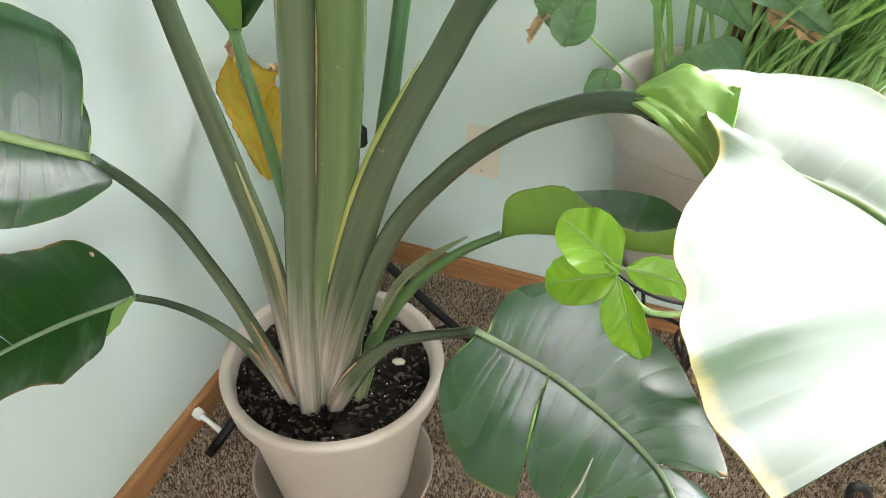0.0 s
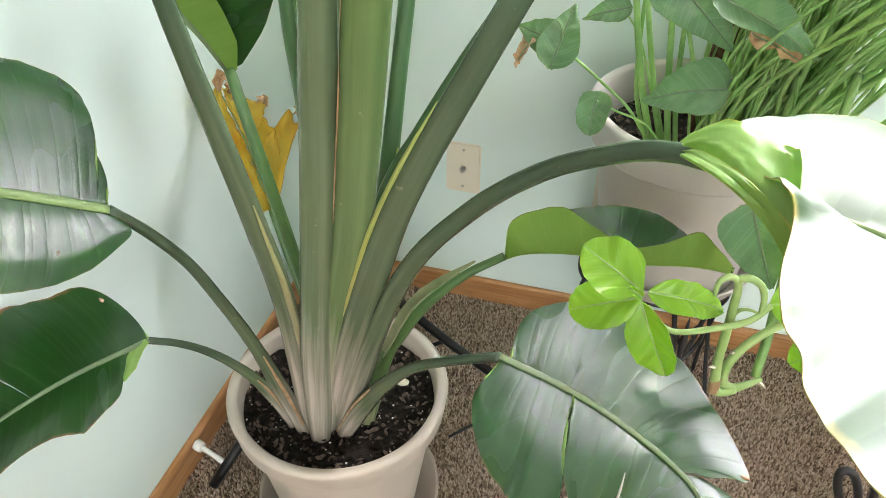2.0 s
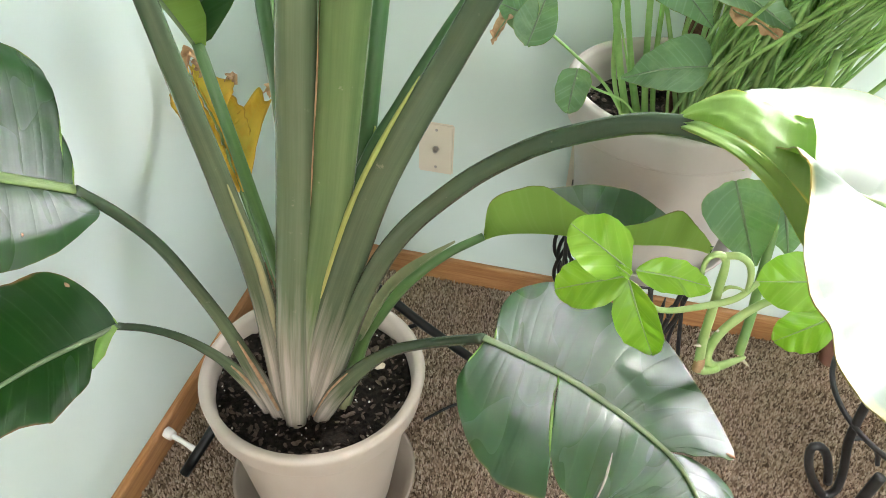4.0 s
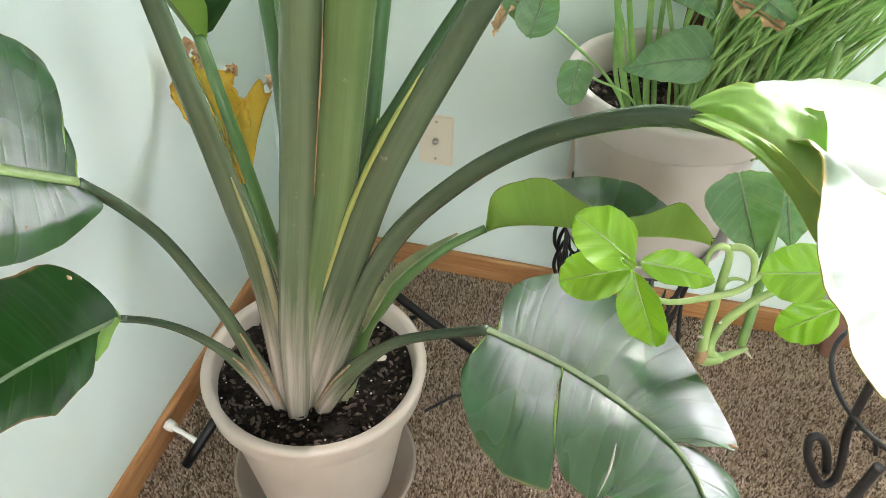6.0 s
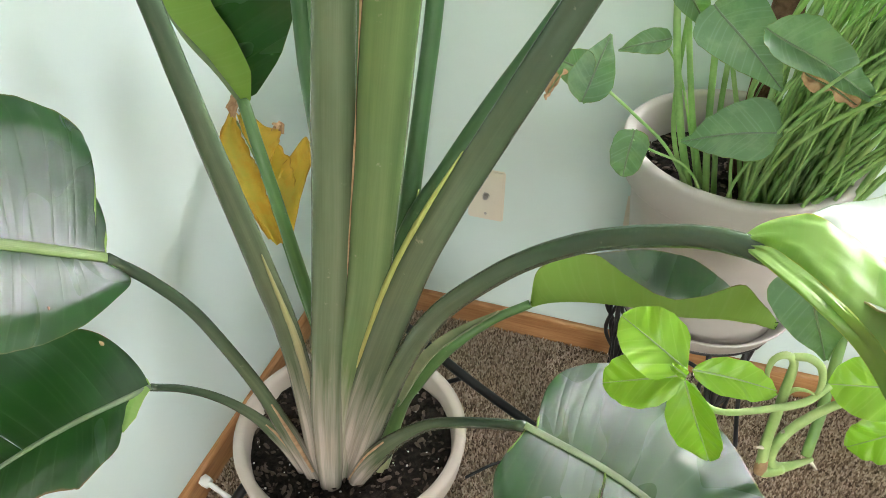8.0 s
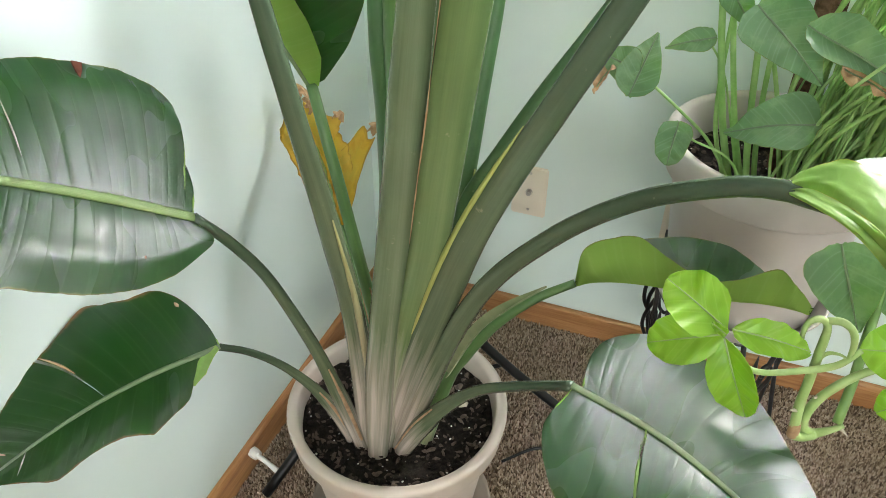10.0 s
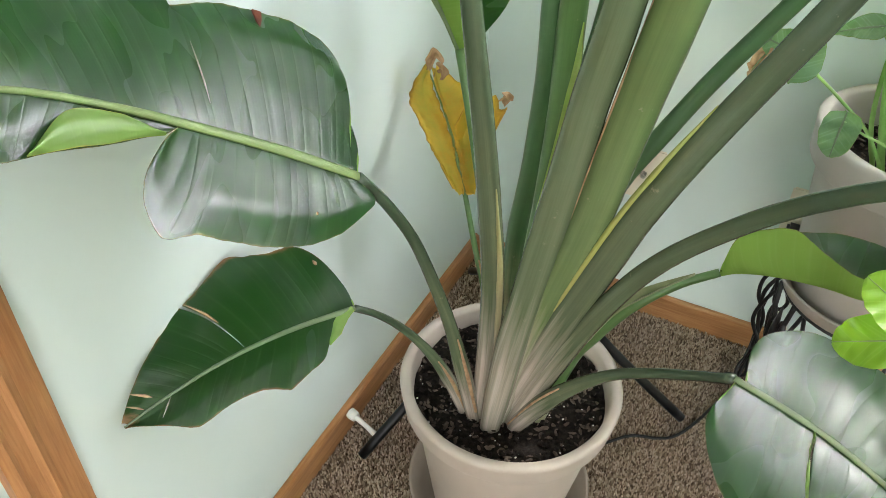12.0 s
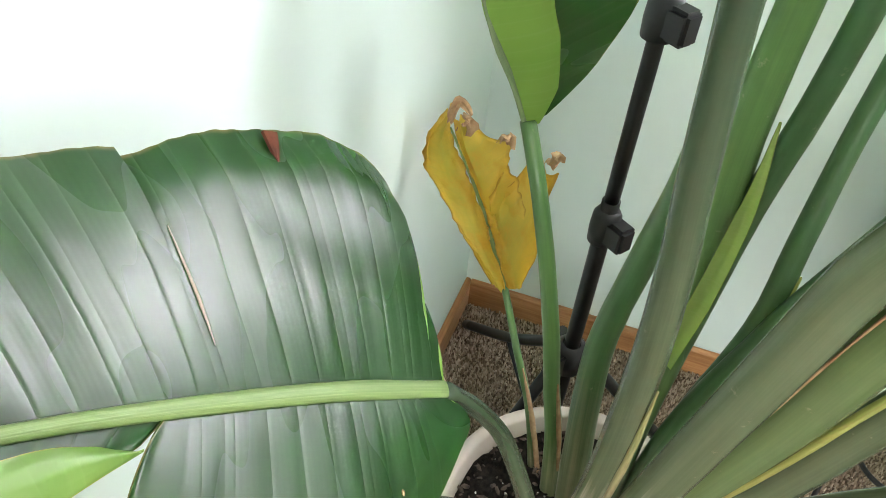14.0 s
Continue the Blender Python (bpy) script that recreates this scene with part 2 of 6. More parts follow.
MAT["sheath"] = stem_mat("sheath_edge", (0.34, 0.28, 0.18), (0.36, 0.33, 0.13), (0.40, 0.42, 0.15), (0.28, 0.22, 0.09), 0.55, 0.18, 0.3)
MAT["sheath_pale"] = stem_mat("sheath_papery", (0.36, 0.31, 0.25), (0.36, 0.33, 0.18), (0.36, 0.37, 0.15), (0.20, 0.18, 0.10), 0.6, 0.4, 0.2)
MAT["sheath_lime"] = stem_mat("sheath_lime", (0.32, 0.23, 0.14), (0.36, 0.36, 0.10), (0.42, 0.50, 0.14), (0.26, 0.22, 0.07), 0.45, 0.3, 0.3)
# Stem green paled so the colour carries the window's glare.
MAT["arrow_hazed"] = plain_mat("arrow_stem_hazed", (0.26, 0.44, 0.13), (0.44, 0.60, 0.25), 24, 0.5, bump=0.2, clear=0.5)
MAT["leaf_torn"] = leaf_mat("torn_leaf", (0.005, 0.028, 0.006), (0.014, 0.060, 0.011), (0.06, 0.13, 0.04), 0.25, 0.13, 58, spec=0.5, streak=0.16, crease=0.8, edge=(0.20, 0.10, 0.045), edge_from=0.965, ragged=0.16, tip=0.93)
# Lit copy of leaf_under; window light is put in as paler, glossier green.
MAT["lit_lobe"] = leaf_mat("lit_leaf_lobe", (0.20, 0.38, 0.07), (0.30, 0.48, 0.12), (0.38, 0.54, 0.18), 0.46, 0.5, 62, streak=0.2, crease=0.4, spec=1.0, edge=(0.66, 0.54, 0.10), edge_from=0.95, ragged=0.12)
MAT["leaf_edge"] = leaf_mat("glossy_leaf_yellow_edge", (0.016, 0.054, 0.014), (0.034, 0.100, 0.026), (0.10, 0.18, 0.07), 0.44, 0.22, 62, spec=1.0, streak=0.30, crease=0.25, edge=(0.40, 0.33, 0.08), edge_from=0.955, ragged=0.10)
MAT["pot_grey"] = plain_mat("pot_taupe", (0.40, 0.375, 0.34), (0.46, 0.43, 0.395), 7, 0.45, bump=0.08, dist=0.0006)
MAT["sheath_leaf"] = leaf_mat("sheath_leaf", (0.26, 0.36, 0.09), (0.40, 0.48, 0.16), (0.50, 0.54, 0.24), 0.5, 0.45, 200, streak=0.2, crease=0.3)
MAT["dry_spot"] = plain_mat("dry_spot", (0.07, 0.022, 0.014), (0.15, 0.05, 0.028), 120, 0.8, bump=0.4, spec=0.1)
MAT["scar_dry"] = plain_mat("dry_scar", (0.32, 0.28, 0.21), (0.48, 0.43, 0.34), 90, 0.8, bump=0.3)
MAT["brown"] = plain_mat("dry_sheath", (0.22, 0.12, 0.06), (0.40, 0.27, 0.15), 80, 0.85, bump=0.5, dist=0.001)
MAT["vine_leaf"] = leaf_mat("lime_leaf", (0.18, 0.38, 0.020), (0.28, 0.50, 0.040), (0.40, 0.60, 0.12), 0.33, 0.42, 70, 0.5, edge=(0.3, 0.45, 0.08), edge_from=0.985, streak=0.3)
MAT["vine_stem"] = plain_mat("vine_stem", (0.20, 0.31, 0.09), (0.32, 0.42, 0.16), 45, 0.45, bump=0.3)
MAT["vine_dark"] = plain_mat("vine_stem_dark", (0.10, 0.20, 0.05), (0.16, 0.27, 0.07), 45, 0.45, bump=0.3)
# Leaf green lightened and blued to put window haze into the colour.
MAT["arrow_leaf"] = leaf_mat("arrow_leaf", (0.085, 0.180, 0.092), (0.165, 0.290, 0.155), (0.34, 0.46, 0.30), 0.34, 0.42, 80, 0.5, edge=(0.25, 0.25, 0.06), edge_from=0.985, streak=0.35, blotch=(0.20, 0.32, 0.17))
# Stem base brightened in colour for the hazy light round the window.
MAT["arrow_stem"] = plain_mat("arrow_stem", (0.20, 0.38, 0.11), (0.42, 0.60, 0.25), 24, 0.40, bump=0.2, clear=0.5)
MAT["dry_leaf"] = plain_mat("dry_leaf", (0.30, 0.17, 0.08), (0.52, 0.36, 0.20), 70, 0.85, bump=0.5, dist=0.001)
MAT["arrow_light"] = leaf_mat("arrow_leaf_light", (0.13, 0.29, 0.06), (0.24, 0.43, 0.11), (0.34, 0.50, 0.20), 0.38, 0.5, 80, 0.5, edge_from=0.985, streak=0.35)
MAT["coir"] = plain_mat("coir_fibre", (0.10, 0.045, 0.028), (0.23, 0.12, 0.075), 90, 0.95, bump=0.9, dist=0.004)
MAT["clay"] = plain_mat("brown_clay", (0.20, 0.10, 0.07), (0.28, 0.15, 0.11), 20, 0.7)


def glass_mat():
    m = Mat("window_glass", 0.0)
    m.b.inputs["Transmission Weight"].default_value = 1.0
    m.b.inputs["IOR"].default_value = 1.05
    return m.m


MAT["glass"] = glass_mat()


# ---- building helpers ----
def part(name, bm, material, parent=None, label="", smooth=True, kind=""):
    """Links a bmesh as one mesh object, under a thing if one is given."""
    me = bpy.data.meshes.new(name)
    bm.to_mesh(me)
    bm.free()
    for m in material if isinstance(material, (list, tuple)) else [material]:
        me.materials.append(m)
    if smooth:
        me.polygons.foreach_set("use_smooth", [True] * len(me.polygons))
    ob = new(name, me)
    if parent:
        ob.parent = parent
    return tagged(ob, label, kind=kind)


def thing(name, label, category, at=(0, 0, 0), group="", kind=""):
    ob = new(name)
    ob.location = at
    ob.empty_display_size = 0.05
    return tagged(ob, label, category, group, kind)


def box(bm, x0, x1, y0, y1, z0, z1, bevel=0.0):
    vs = [bm.verts.new(p) for p in ((x0, y0, z0), (x1, y0, z0), (x1, y1, z0), (x0, y1, z0), (x0, y0, z1), (x1, y0, z1), (x1, y1, z1), (x0, y1, z1))]
    fs = [bm.faces.new([vs[i] for i in f]) for f in ((3, 2, 1, 0), (4, 5, 6, 7), (0, 1, 5, 4), (1, 2, 6, 5), (2, 3, 7, 6), (3, 0, 4, 7))]
    if bevel:
        es = list({e for f in fs for e in f.edges})
        bmesh.ops.bevel(bm, geom=es, offset=bevel, segments=2, affect="EDGES")
    return vs


def box_part(name, dims, mat, parent=None, bevel=0.003, label="", kind=""):
    bm = bmesh.new()
    box(bm, *dims, bevel=bevel)
    return part(name, bm, mat, parent, label, smooth=False, kind=kind)


def lathe(bm, profile, seg=64, wob=0.0):
    """Turns a profile of (radius, height) round the z axis."""
    rings = []
    for r, z in profile:
        rings.append([bm.verts.new((r * math.cos(a), r * math.sin(a), z)) for a in [2 * math.pi * i / seg for i in range(seg)]])
    for a, b in zip(rings, rings[1:]):
        for i in range(seg):
            bm.faces.new((a[i], a[(i + 1) % seg], b[(i + 1) % seg], b[i]))
    return rings


def spline(pts, n):
    """n points on a smooth curve through pts."""
    P = np.array([pts[0]] + list(pts) + [pts[-1]], float)
    P[0], P[-1] = 2 * P[1] - P[2], 2 * P[-2] - P[-3]
    seg = np.linalg.norm(np.diff(P[1:-1, :3], axis=0), axis=1)
    t = np.r_[0, np.cumsum(seg)]
    out = []
    for s in np.linspace(0, t[-1], n):
        i = min(int(np.searchsorted(t, s, "right")) - 1, len(seg) - 1)
        f = (s - t[i]) / max(seg[i], 1e-9)
        a, b, c, d = P[i], P[i + 1], P[i + 2], P[i + 3]
        out.append(0.5 * (2 * b + (c - a) * f + (2 * a - 5 * b + 4 * c - d) * f * f + (3 * b - a - 3 * c + d) * f ** 3))
    return np.array(out)


def tube(bm, pts, radii, sides=12, n=None, wide=None, groove=0.0, cap=True, flat=1.0, lump=0.0):
    """A tapered, bent tube through pts; wide: the way its broad side goes; flat: thickness over width."""
    n = n or max(8, len(pts) * 5)
    C = spline(pts, n)
    R = np.interp(np.linspace(0, 1, n), np.linspace(0, 1, len(radii)), radii)
    F = np.interp(np.linspace(0, 1, n), np.linspace(0, 1, 2), (flat, 1.0)) if not isinstance(flat, tuple) else np.interp(np.linspace(0, 1, n), np.linspace(0, 1, len(flat)), flat)
    uvl = bm.loops.layers.uv.get("grain") or bm.loops.layers.uv.new("grain")
    side = Vector(wide) if wide else None
    rings = []
    for i in range(n):
        t = Vector(C[min(i + 1, n - 1)] - C[max(i - 1, 0)]).normalized()
        if side is None:
            side = t.orthogonal()
        side = (side - t * side.dot(t)).normalized()
        up = t.cross(side)
        ring = []
        for k in range(sides):
            a = 2 * math.pi * k / sides
            g = 1 - groove * math.exp(-((math.sin((a - math.pi / 2) / 2)) / 0.28) ** 2)
            l = 1 + lump * noise.noise(Vector((C[i][0] * 60 + k, C[i][1] * 60, C[i][2] * 60)))
            ring.append(bm.verts.new(Vector(C[i]) + (side * math.cos(a) + up * (math.sin(a) * F[i])) * (R[i] * g * l)))
        rings.append(ring)
    for i in range(n - 1):
        for k in range(sides):
            f = bm.faces.new((rings[i][k], rings[i][(k + 1) % sides], rings[i + 1][(k + 1) % sides], rings[i + 1][k]))
            for lp, (du, dv) in zip(f.loops, ((0, 0), (1, 0), (1, 1), (0, 1))):
                lp[uvl].uv = ((k + du) / sides, (i + dv) / (n - 1))
    if cap:
        for f, v in ((bm.faces.new(rings[0][::-1]), 0.0), (bm.faces.new(rings[-1]), 1.0)):
            for lp in f.loops:
                lp[uvl].uv = (0.5, v)
    return rings


def tube_part(name, pts, radii, mat, parent=None, label="", **kw):
    bm = bmesh.new()
    tube(bm, pts, radii, **kw)
    return part(name, bm, mat, parent, label)


def along(tab, s):
    """The value at share s of a number, an even list, or (share, value) pairs."""
    if isinstance(tab, (int, float)):
        return float(tab)
    if isinstance(tab[0], (tuple, list)):
        return float(np.interp(s, [p[0] for p in tab], [p[1] for p in tab]))
    return float(np.interp(s, np.linspace(0, 1, len(tab)), tab))


def blade(bm, rib, normal, left, right, fold=(0, 0), cup=(0, 0), ripple=0.0005, veins=23, cuts=(), nu=56, nv=9, wave=0.0, rough_edge=0.0, roll=(0, 0), sweep=(0, 0), seed=0):
    """A leaf blade: rib is its line, left and right its half widths from foot to tip, normal its upper side (one, or foot and tip),
    fold and roll the degrees by which each half turns up at the rib and on to the edge, sweep the degrees by which the veins lean to the tip,
    cuts: (side, share, depth, gap in metres) tears along a vein in from the edge."""
    C = spline(rib, nu)
    L = np.r_[0, np.cumsum(np.linalg.norm(np.diff(C, axis=0), axis=1))]
    n0, n1 = (normal if isinstance(normal[0], (tuple, list)) else (normal, normal))
    g, e = bm.loops.layers.uv.new("grain"), bm.loops.layers.uv.new("edge")
    ph = random.Random(seed).random() * 9
    frames = []
    for i in range(nu):
        s = i / (nu - 1)
        t = Vector(C[min(i + 1, nu - 1)] - C[max(i - 1, 0)]).normalized()
        nn = Vector(n0).lerp(Vector(n1), s)
        nn = (nn - t * nn.dot(t)).normalized()
        frames.append((t, nn, t.cross(nn)))

    def place(i, k, v, shift=0.0):
        s = i / (nu - 1)
        t, nn, rt = frames[i]
        sw = radians(along(sweep[k], s)) * (1 - s ** 3)
        w = along((left, right)[k], s) / math.cos(sw)
        for _ in range(12):
            w = 0.5 * w + 0.5 * along((left, right)[k], min(1, max(0, s + w * math.sin(sw) / L[-1]))) / math.cos(sw)
        if rough_edge:
            w *= 1 + rough_edge * noise.noise(Vector((s * 14 + ph, k * 7.0, 0))) * v
        f, rr = radians(along(fold[k], s)), radians(along(roll[k], s))
        px = pz = 0.0
        for q in range(6):
            ang = f + rr * v * (q + 0.5) / 6
            px += math.cos(ang) * w * v / 6
            pz += math.sin(ang) * w * v / 6
        h = pz + cup[k] * w * v * v
        h += ripple * math.sin(L[i] * veins * 6.2832) * min(1, v * 3) * (1 - 0.5 * v)
        h += wave * noise.noise(Vector((s * 5 + ph, k * 3.0 + v, ph))) * v
        sg = 2 * k - 1
        p = Vector(C[i]) + (rt * (sg * math.cos(sw)) + t * math.sin(sw)) * px + nn * h + t * shift
        return bm.verts.new(p), (L[i], sg * w * v, sg * v, s)

    for k in (0, 1):
        here = [(round(c[1] * (nu - 1)), c[2], c[3]) for c in cuts if c[0] == k]

        def shift(i, v, after):
            """How far the blade stands off beside its tears."""
            total = 0.0
            for ic, depth, gap in here:
                r = max(0.0, (v - depth) / (1 - depth))
                far = max(0.0, 1 - abs(i - ic) / 14)
                if i > ic or (i == ic and after):
                    total += gap * r * far
                elif far > 0:
                    total -= 0.4 * gap * r * far
            return total

        rows = []
        for i in range(nu):
            row = [place(i, k, j / nv, shift(i, j / nv, False)) for j in range(nv + 1)]
            twin = row
            for ic, depth, gap in here:
                if ic == i:
                    j0 = max(1, math.ceil(depth * nv))
                    twin = row[:j0] + [place(i, k, j / nv, shift(i, j / nv, True)) for j in range(j0, nv + 1)]
            rows.append((row, twin))
        for i in range(nu - 1):
            a, b_ = rows[i][1], rows[i + 1][0]
            for j in range(nv):
                q = (a[j], a[j + 1], b_[j + 1], b_[j]) if k else (a[j], b_[j], b_[j + 1], a[j + 1])
                f = bm.faces.new([x[0] for x in q])
                for lp in f.loops:
                    u = next(x[1] for x in q if x[0] is lp.vert)
                    lp[g].uv, lp[e].uv = (u[0], u[1]), (u[2], u[3])
    bmesh.ops.remove_doubles(bm, verts=bm.verts, dist=1e-6)
    return C


def loft(bm, curves, nu=40, nv=8, bulge=(0.0, 0.0), wave=0.004, seed=0, up=(0, 0, 1), ragged=0.0):
    """A sheet through an edge, a rib and another edge, each a smooth line; bulge: how far each half arches."""
    g, e = (bm.loops.layers.uv.get(k) or bm.loops.layers.uv.new(k) for k in ("grain", "edge"))
    A, C, B = (spline(c, nu) for c in curves)
    L = np.r_[0, np.cumsum(np.linalg.norm(np.diff(C, axis=0), axis=1))]
    rows = []
    for i in range(nu):
        row = []
        for j in range(-nv, nv + 1):
            v = j / nv
            side = Vector(A[i] if j < 0 else B[i]) - Vector(C[i])
            out = 1 + ragged * v * v * (noise.noise(Vector((L[i] * 110, seed, 0.5 + (j > 0)))) - 0.3)
            p = Vector(C[i]) + side * (abs(v) * out) + Vector(up) * (bulge[0 if j < 0 else 1] * 4 * abs(v) * (1 - abs(v)))
            p += Vector(up) * (wave * abs(v) * (noise.noise(Vector((L[i] * 30 + seed, v * 2.2, seed))) + 0.45 * noise.noise(Vector((L[i] * 90 + seed, v * 5.0, seed)))))
            row.append((bm.verts.new(p), (L[i], side.length * v), (v, i / (nu - 1))))
        rows.append(row)
    mid = (Vector(C[nu // 2 + 1]) - Vector(C[nu // 2])).cross(Vector(B[nu // 2]) - Vector(A[nu // 2]))
    flip = mid.dot(Vector(up)) < 0
    for i in range(nu - 1):
        for j in range(2 * nv):
            q = [rows[i][j], rows[i + 1][j], rows[i + 1][j + 1], rows[i][j + 1]]
            if flip:
                q = q[::-1]
            f = bm.faces.new([x[0] for x in q])
            for lp, x in zip(f.loops, q):
                lp[g].uv, lp[e].uv = x[1], x[2]
    return C


def sheet(name, parent, parts, mats, label="", thick=0.0007):
    """One leaf mesh out of lofted pieces; parts: a list of (curves, settings)."""
    bm = bmesh.new()
    for curves, kw in parts:
        loft(bm, curves, **kw)
    ob = part(name, bm, list(mats), parent, label)
    md = ob.modifiers.new("thickness", "SOLIDIFY")
    md.thickness, md.offset, md.material_offset, md.material_offset_rim = thick, -1.0, 1, 0
    ob.modifiers.new("crisp_edges", "EDGE_SPLIT").split_angle = radians(55)
    return ob


def leaf(name, parent, rib, normal, left, right, mats=None, rib_r=(0.005, 0.0012), rib_mat=None, thick=0.0007, label="", rib_up=0.0015, rib_end=1.0, **kw):
    """A blade with a paler under side and its midrib."""
    bm = bmesh.new()
    C = blade(bm, rib, normal, left, right, **kw)
    top, under = mats or (MAT["leaf"], MAT["leaf_under"])
    ob = part(name, bm, [top, under], parent, label)
    md = ob.modifiers.new("thickness", "SOLIDIFY")
    md.thickness, md.offset, md.material_offset, md.material_offset_rim = thick, -1.0, 1, 0
    ob.modifiers.new("crisp_edges", "EDGE_SPLIT").split_angle = radians(55)
    if rib_r:
        n0 = normal[0] if isinstance(normal[0], (tuple, list)) else normal
        up = Vector(n0).normalized() * rib_up
        k = max(3, int(len(C) * rib_end))
        idx = np.linspace(0, k - 1, 9).astype(int)
        tube_part("midrib", [tuple(Vector(C[i]) + up) for i in idx], rib_r, rib_mat or MAT["rib"], ob, sides=8, n=30, wide=tuple(Vector(C[1] - C[0]).cross(Vector(n0))), flat=0.26)
    return ob


def lobed_leaf(name, parent, rib, normal, lobes, mats=None, label="", ridge=0.0007, ridges=58.0, wave=0.006, thick=0.0007, nv=16, seed=0, rib_r=None, rib_mat=None, rib_end=1.0, scars=()):
    """A leaf whose outline is given lobe by lobe. A lobe: side (1 right, -1 left of the rib), knots (share along the rib, half width, share at
    which the vein that ends there leaves the rib), and settings: rows, fold and roll in degrees from rib to edge, crease (share of width, degrees), bow.
    scars: (lobe, rib share, from v, to v, width, material) dry lines along a vein."""
    C = spline(rib, 160)
    L = float(np.sum(np.linalg.norm(np.diff(C, axis=0), axis=1)))
    n0, n1 = (Vector(n) for n in (normal if isinstance(normal[0], (tuple, list)) else (normal, normal)))
    bm = bmesh.new()
    g, e = bm.loops.layers.uv.new("grain"), bm.loops.layers.uv.new("edge")

    def at_rib(a):
        x = min(max(a, 0.0), 1.0) * 159
        i = min(int(x), 158)
        p = Vector(C[i]).lerp(Vector(C[i + 1]), x - i)
        t = Vector(C[min(i + 4, 159)] - C[max(i - 4, 0)]).normalized()
        nn = n0.lerp(n1, min(max(a, 0.0), 1.0))
        nn = (nn - t * nn.dot(t)).normalized()
        return p + t * ((a - min(max(a, 0.0), 1.0)) * L), nn, t.cross(nn)

    def surface(lobe, A, W, S, v, lift=0.0):
        side, _, o = lobe
        a = S + (A - S) * v - o.get("bow", 0.035) * W / L * 4 * v * (1 - v)
        f, r = radians(along(o.get("fold", 0.0), S)), radians(along(o.get("roll", 0.0), S))
        cv, cd = o.get("crease", (2.0, 0.0))
        px = pz = 0.0
        for q in range(8):
            vq = v * (q + 0.5) / 8
            ang = f + r * vq + radians(along(cd, S)) * min(1.0, max(0.0, (vq - cv) / 0.10))
            px += math.cos(ang) * W * v / 8
            pz += math.sin(ang) * W * v / 8
        vein = S * L * ridges + 0.35 * noise.noise(Vector((S * 30, seed, side)))
        amp = ridge * (0.55 + 0.6 * noise.noise(Vector((math.floor(vein) * 3.7, seed, side * 2.0))))
        h = pz + amp * (abs(math.sin(math.pi * vein)) ** 0.55 - 0.6) * min(1, v * 5) * (1.1 - 0.6 * v)
        h += wave * v * noise.noise(Vector((S * 7 + seed, v * 1.6 + side, seed * 0.7))) + 0.25 * wave * v * v * noise.noise(Vector((S * 26 + seed, v * 3, side)))
        p, nn, rt = at_rib(a)
        return p + rt * (side * px) + nn * (h + lift)

    rows = []
    for lobe in lobes:
        side, knots, o = lobe
        R = spline([(k[0] * L, k[1], k[2] * L) for k in knots], o.get("rows", 90))
        R[:, 1] *= 1 + 0.004 * np.sin(R[:, 2] * 410 + seed) * np.sin(R[:, 2] * 163 + 1.3 * seed)
        R[:, 2] = np.maximum.accumulate(R[:, 2])
        rows.append(R)
        grid = [[(bm.verts.new(surface(lobe, A / L, max(W, 0.0005), S / L, j / nv)), (S, side * W * j / nv), (side * j / nv, S / L)) for j in range(nv + 1)] for A, W, S in R]
        for r0, r1 in zip(grid, grid[1:]):
            for j in range(nv):
                q = (r0[j], r0[j + 1], r1[j + 1], r1[j]) if side > 0 else (r0[j], r1[j], r1[j + 1], r0[j + 1])
                f = bm.faces.new([x[0] for x in q])
                for lp, x in zip(f.loops, q):
                    lp[g].uv, lp[e].uv = x[1], x[2]
    bmesh.ops.remove_doubles(bm, verts=bm.verts, dist=1e-5)
    ob = part(name, bm, list(mats or (MAT["leaf"], MAT["leaf_under"])), parent, label)
    md = ob.modifiers.new("thickness", "SOLIDIFY")
    md.thickness, md.offset, md.material_offset, md.material_offset_rim = thick, -1.0, 1, 0
    ob.modifiers.new("crisp_edges", "EDGE_SPLIT").split_angle = radians(60)
    if rib_r:
        idx = np.linspace(0, int(159 * rib_end), 12).astype(int)
        up = n0.normalized() * 0.0012
        tube_part("midrib", [tuple(Vector(C[i]) + up) for i in idx], rib_r, rib_mat or MAT["rib"], ob, sides=12, n=48, wide=tuple(Vector(C[1] - C[0]).cross(n0)), flat=0.34, groove=0.18)
    for li, sh, v0, v1, width, mat in scars:
        R = rows[li]
        A, W = np.interp(sh * L, R[:, 2], R[:, 0]), np.interp(sh * L, R[:, 2], R[:, 1])
        pts = [tuple(surface(lobes[li], A / L, W, sh, v, 0.0006)) for v in np.linspace(v0, v1, 5)]
        tube_part("scar", pts, (width * 0.3, width, width * 0.8, width * 0.3), MAT[mat], ob, "dry pale scar along a vein", sides=6, n=16, wide=tuple(Vector(C[3] - C[0])), flat=0.3)
    return ob


# ---- room ----
def slab(name, dims, mat, label, cat):
    return tagged(box_part(name, dims, mat, bevel=0.0, kind="structure"), label, cat)


def wall_with_hole(name, label, hole, plane):
    """A wall of four blocks round a window opening, as one mesh. plane: function from (a0, a1, z0, z1) to box dims."""
    bm = bmesh.new()
    a0, a1, lo, hi = plane["span"]
    h0, h1, z0, z1 = hole
    for d in ((a0, h0, lo, hi), (h1, a1, lo, hi), (h0, h1, lo, z0), (h0, h1, z1, hi)):
        box(bm, *plane["dims"](*d))
    return tagged(part(name, bm, MAT["wall"], smooth=False, kind="structure"), label, "wall")


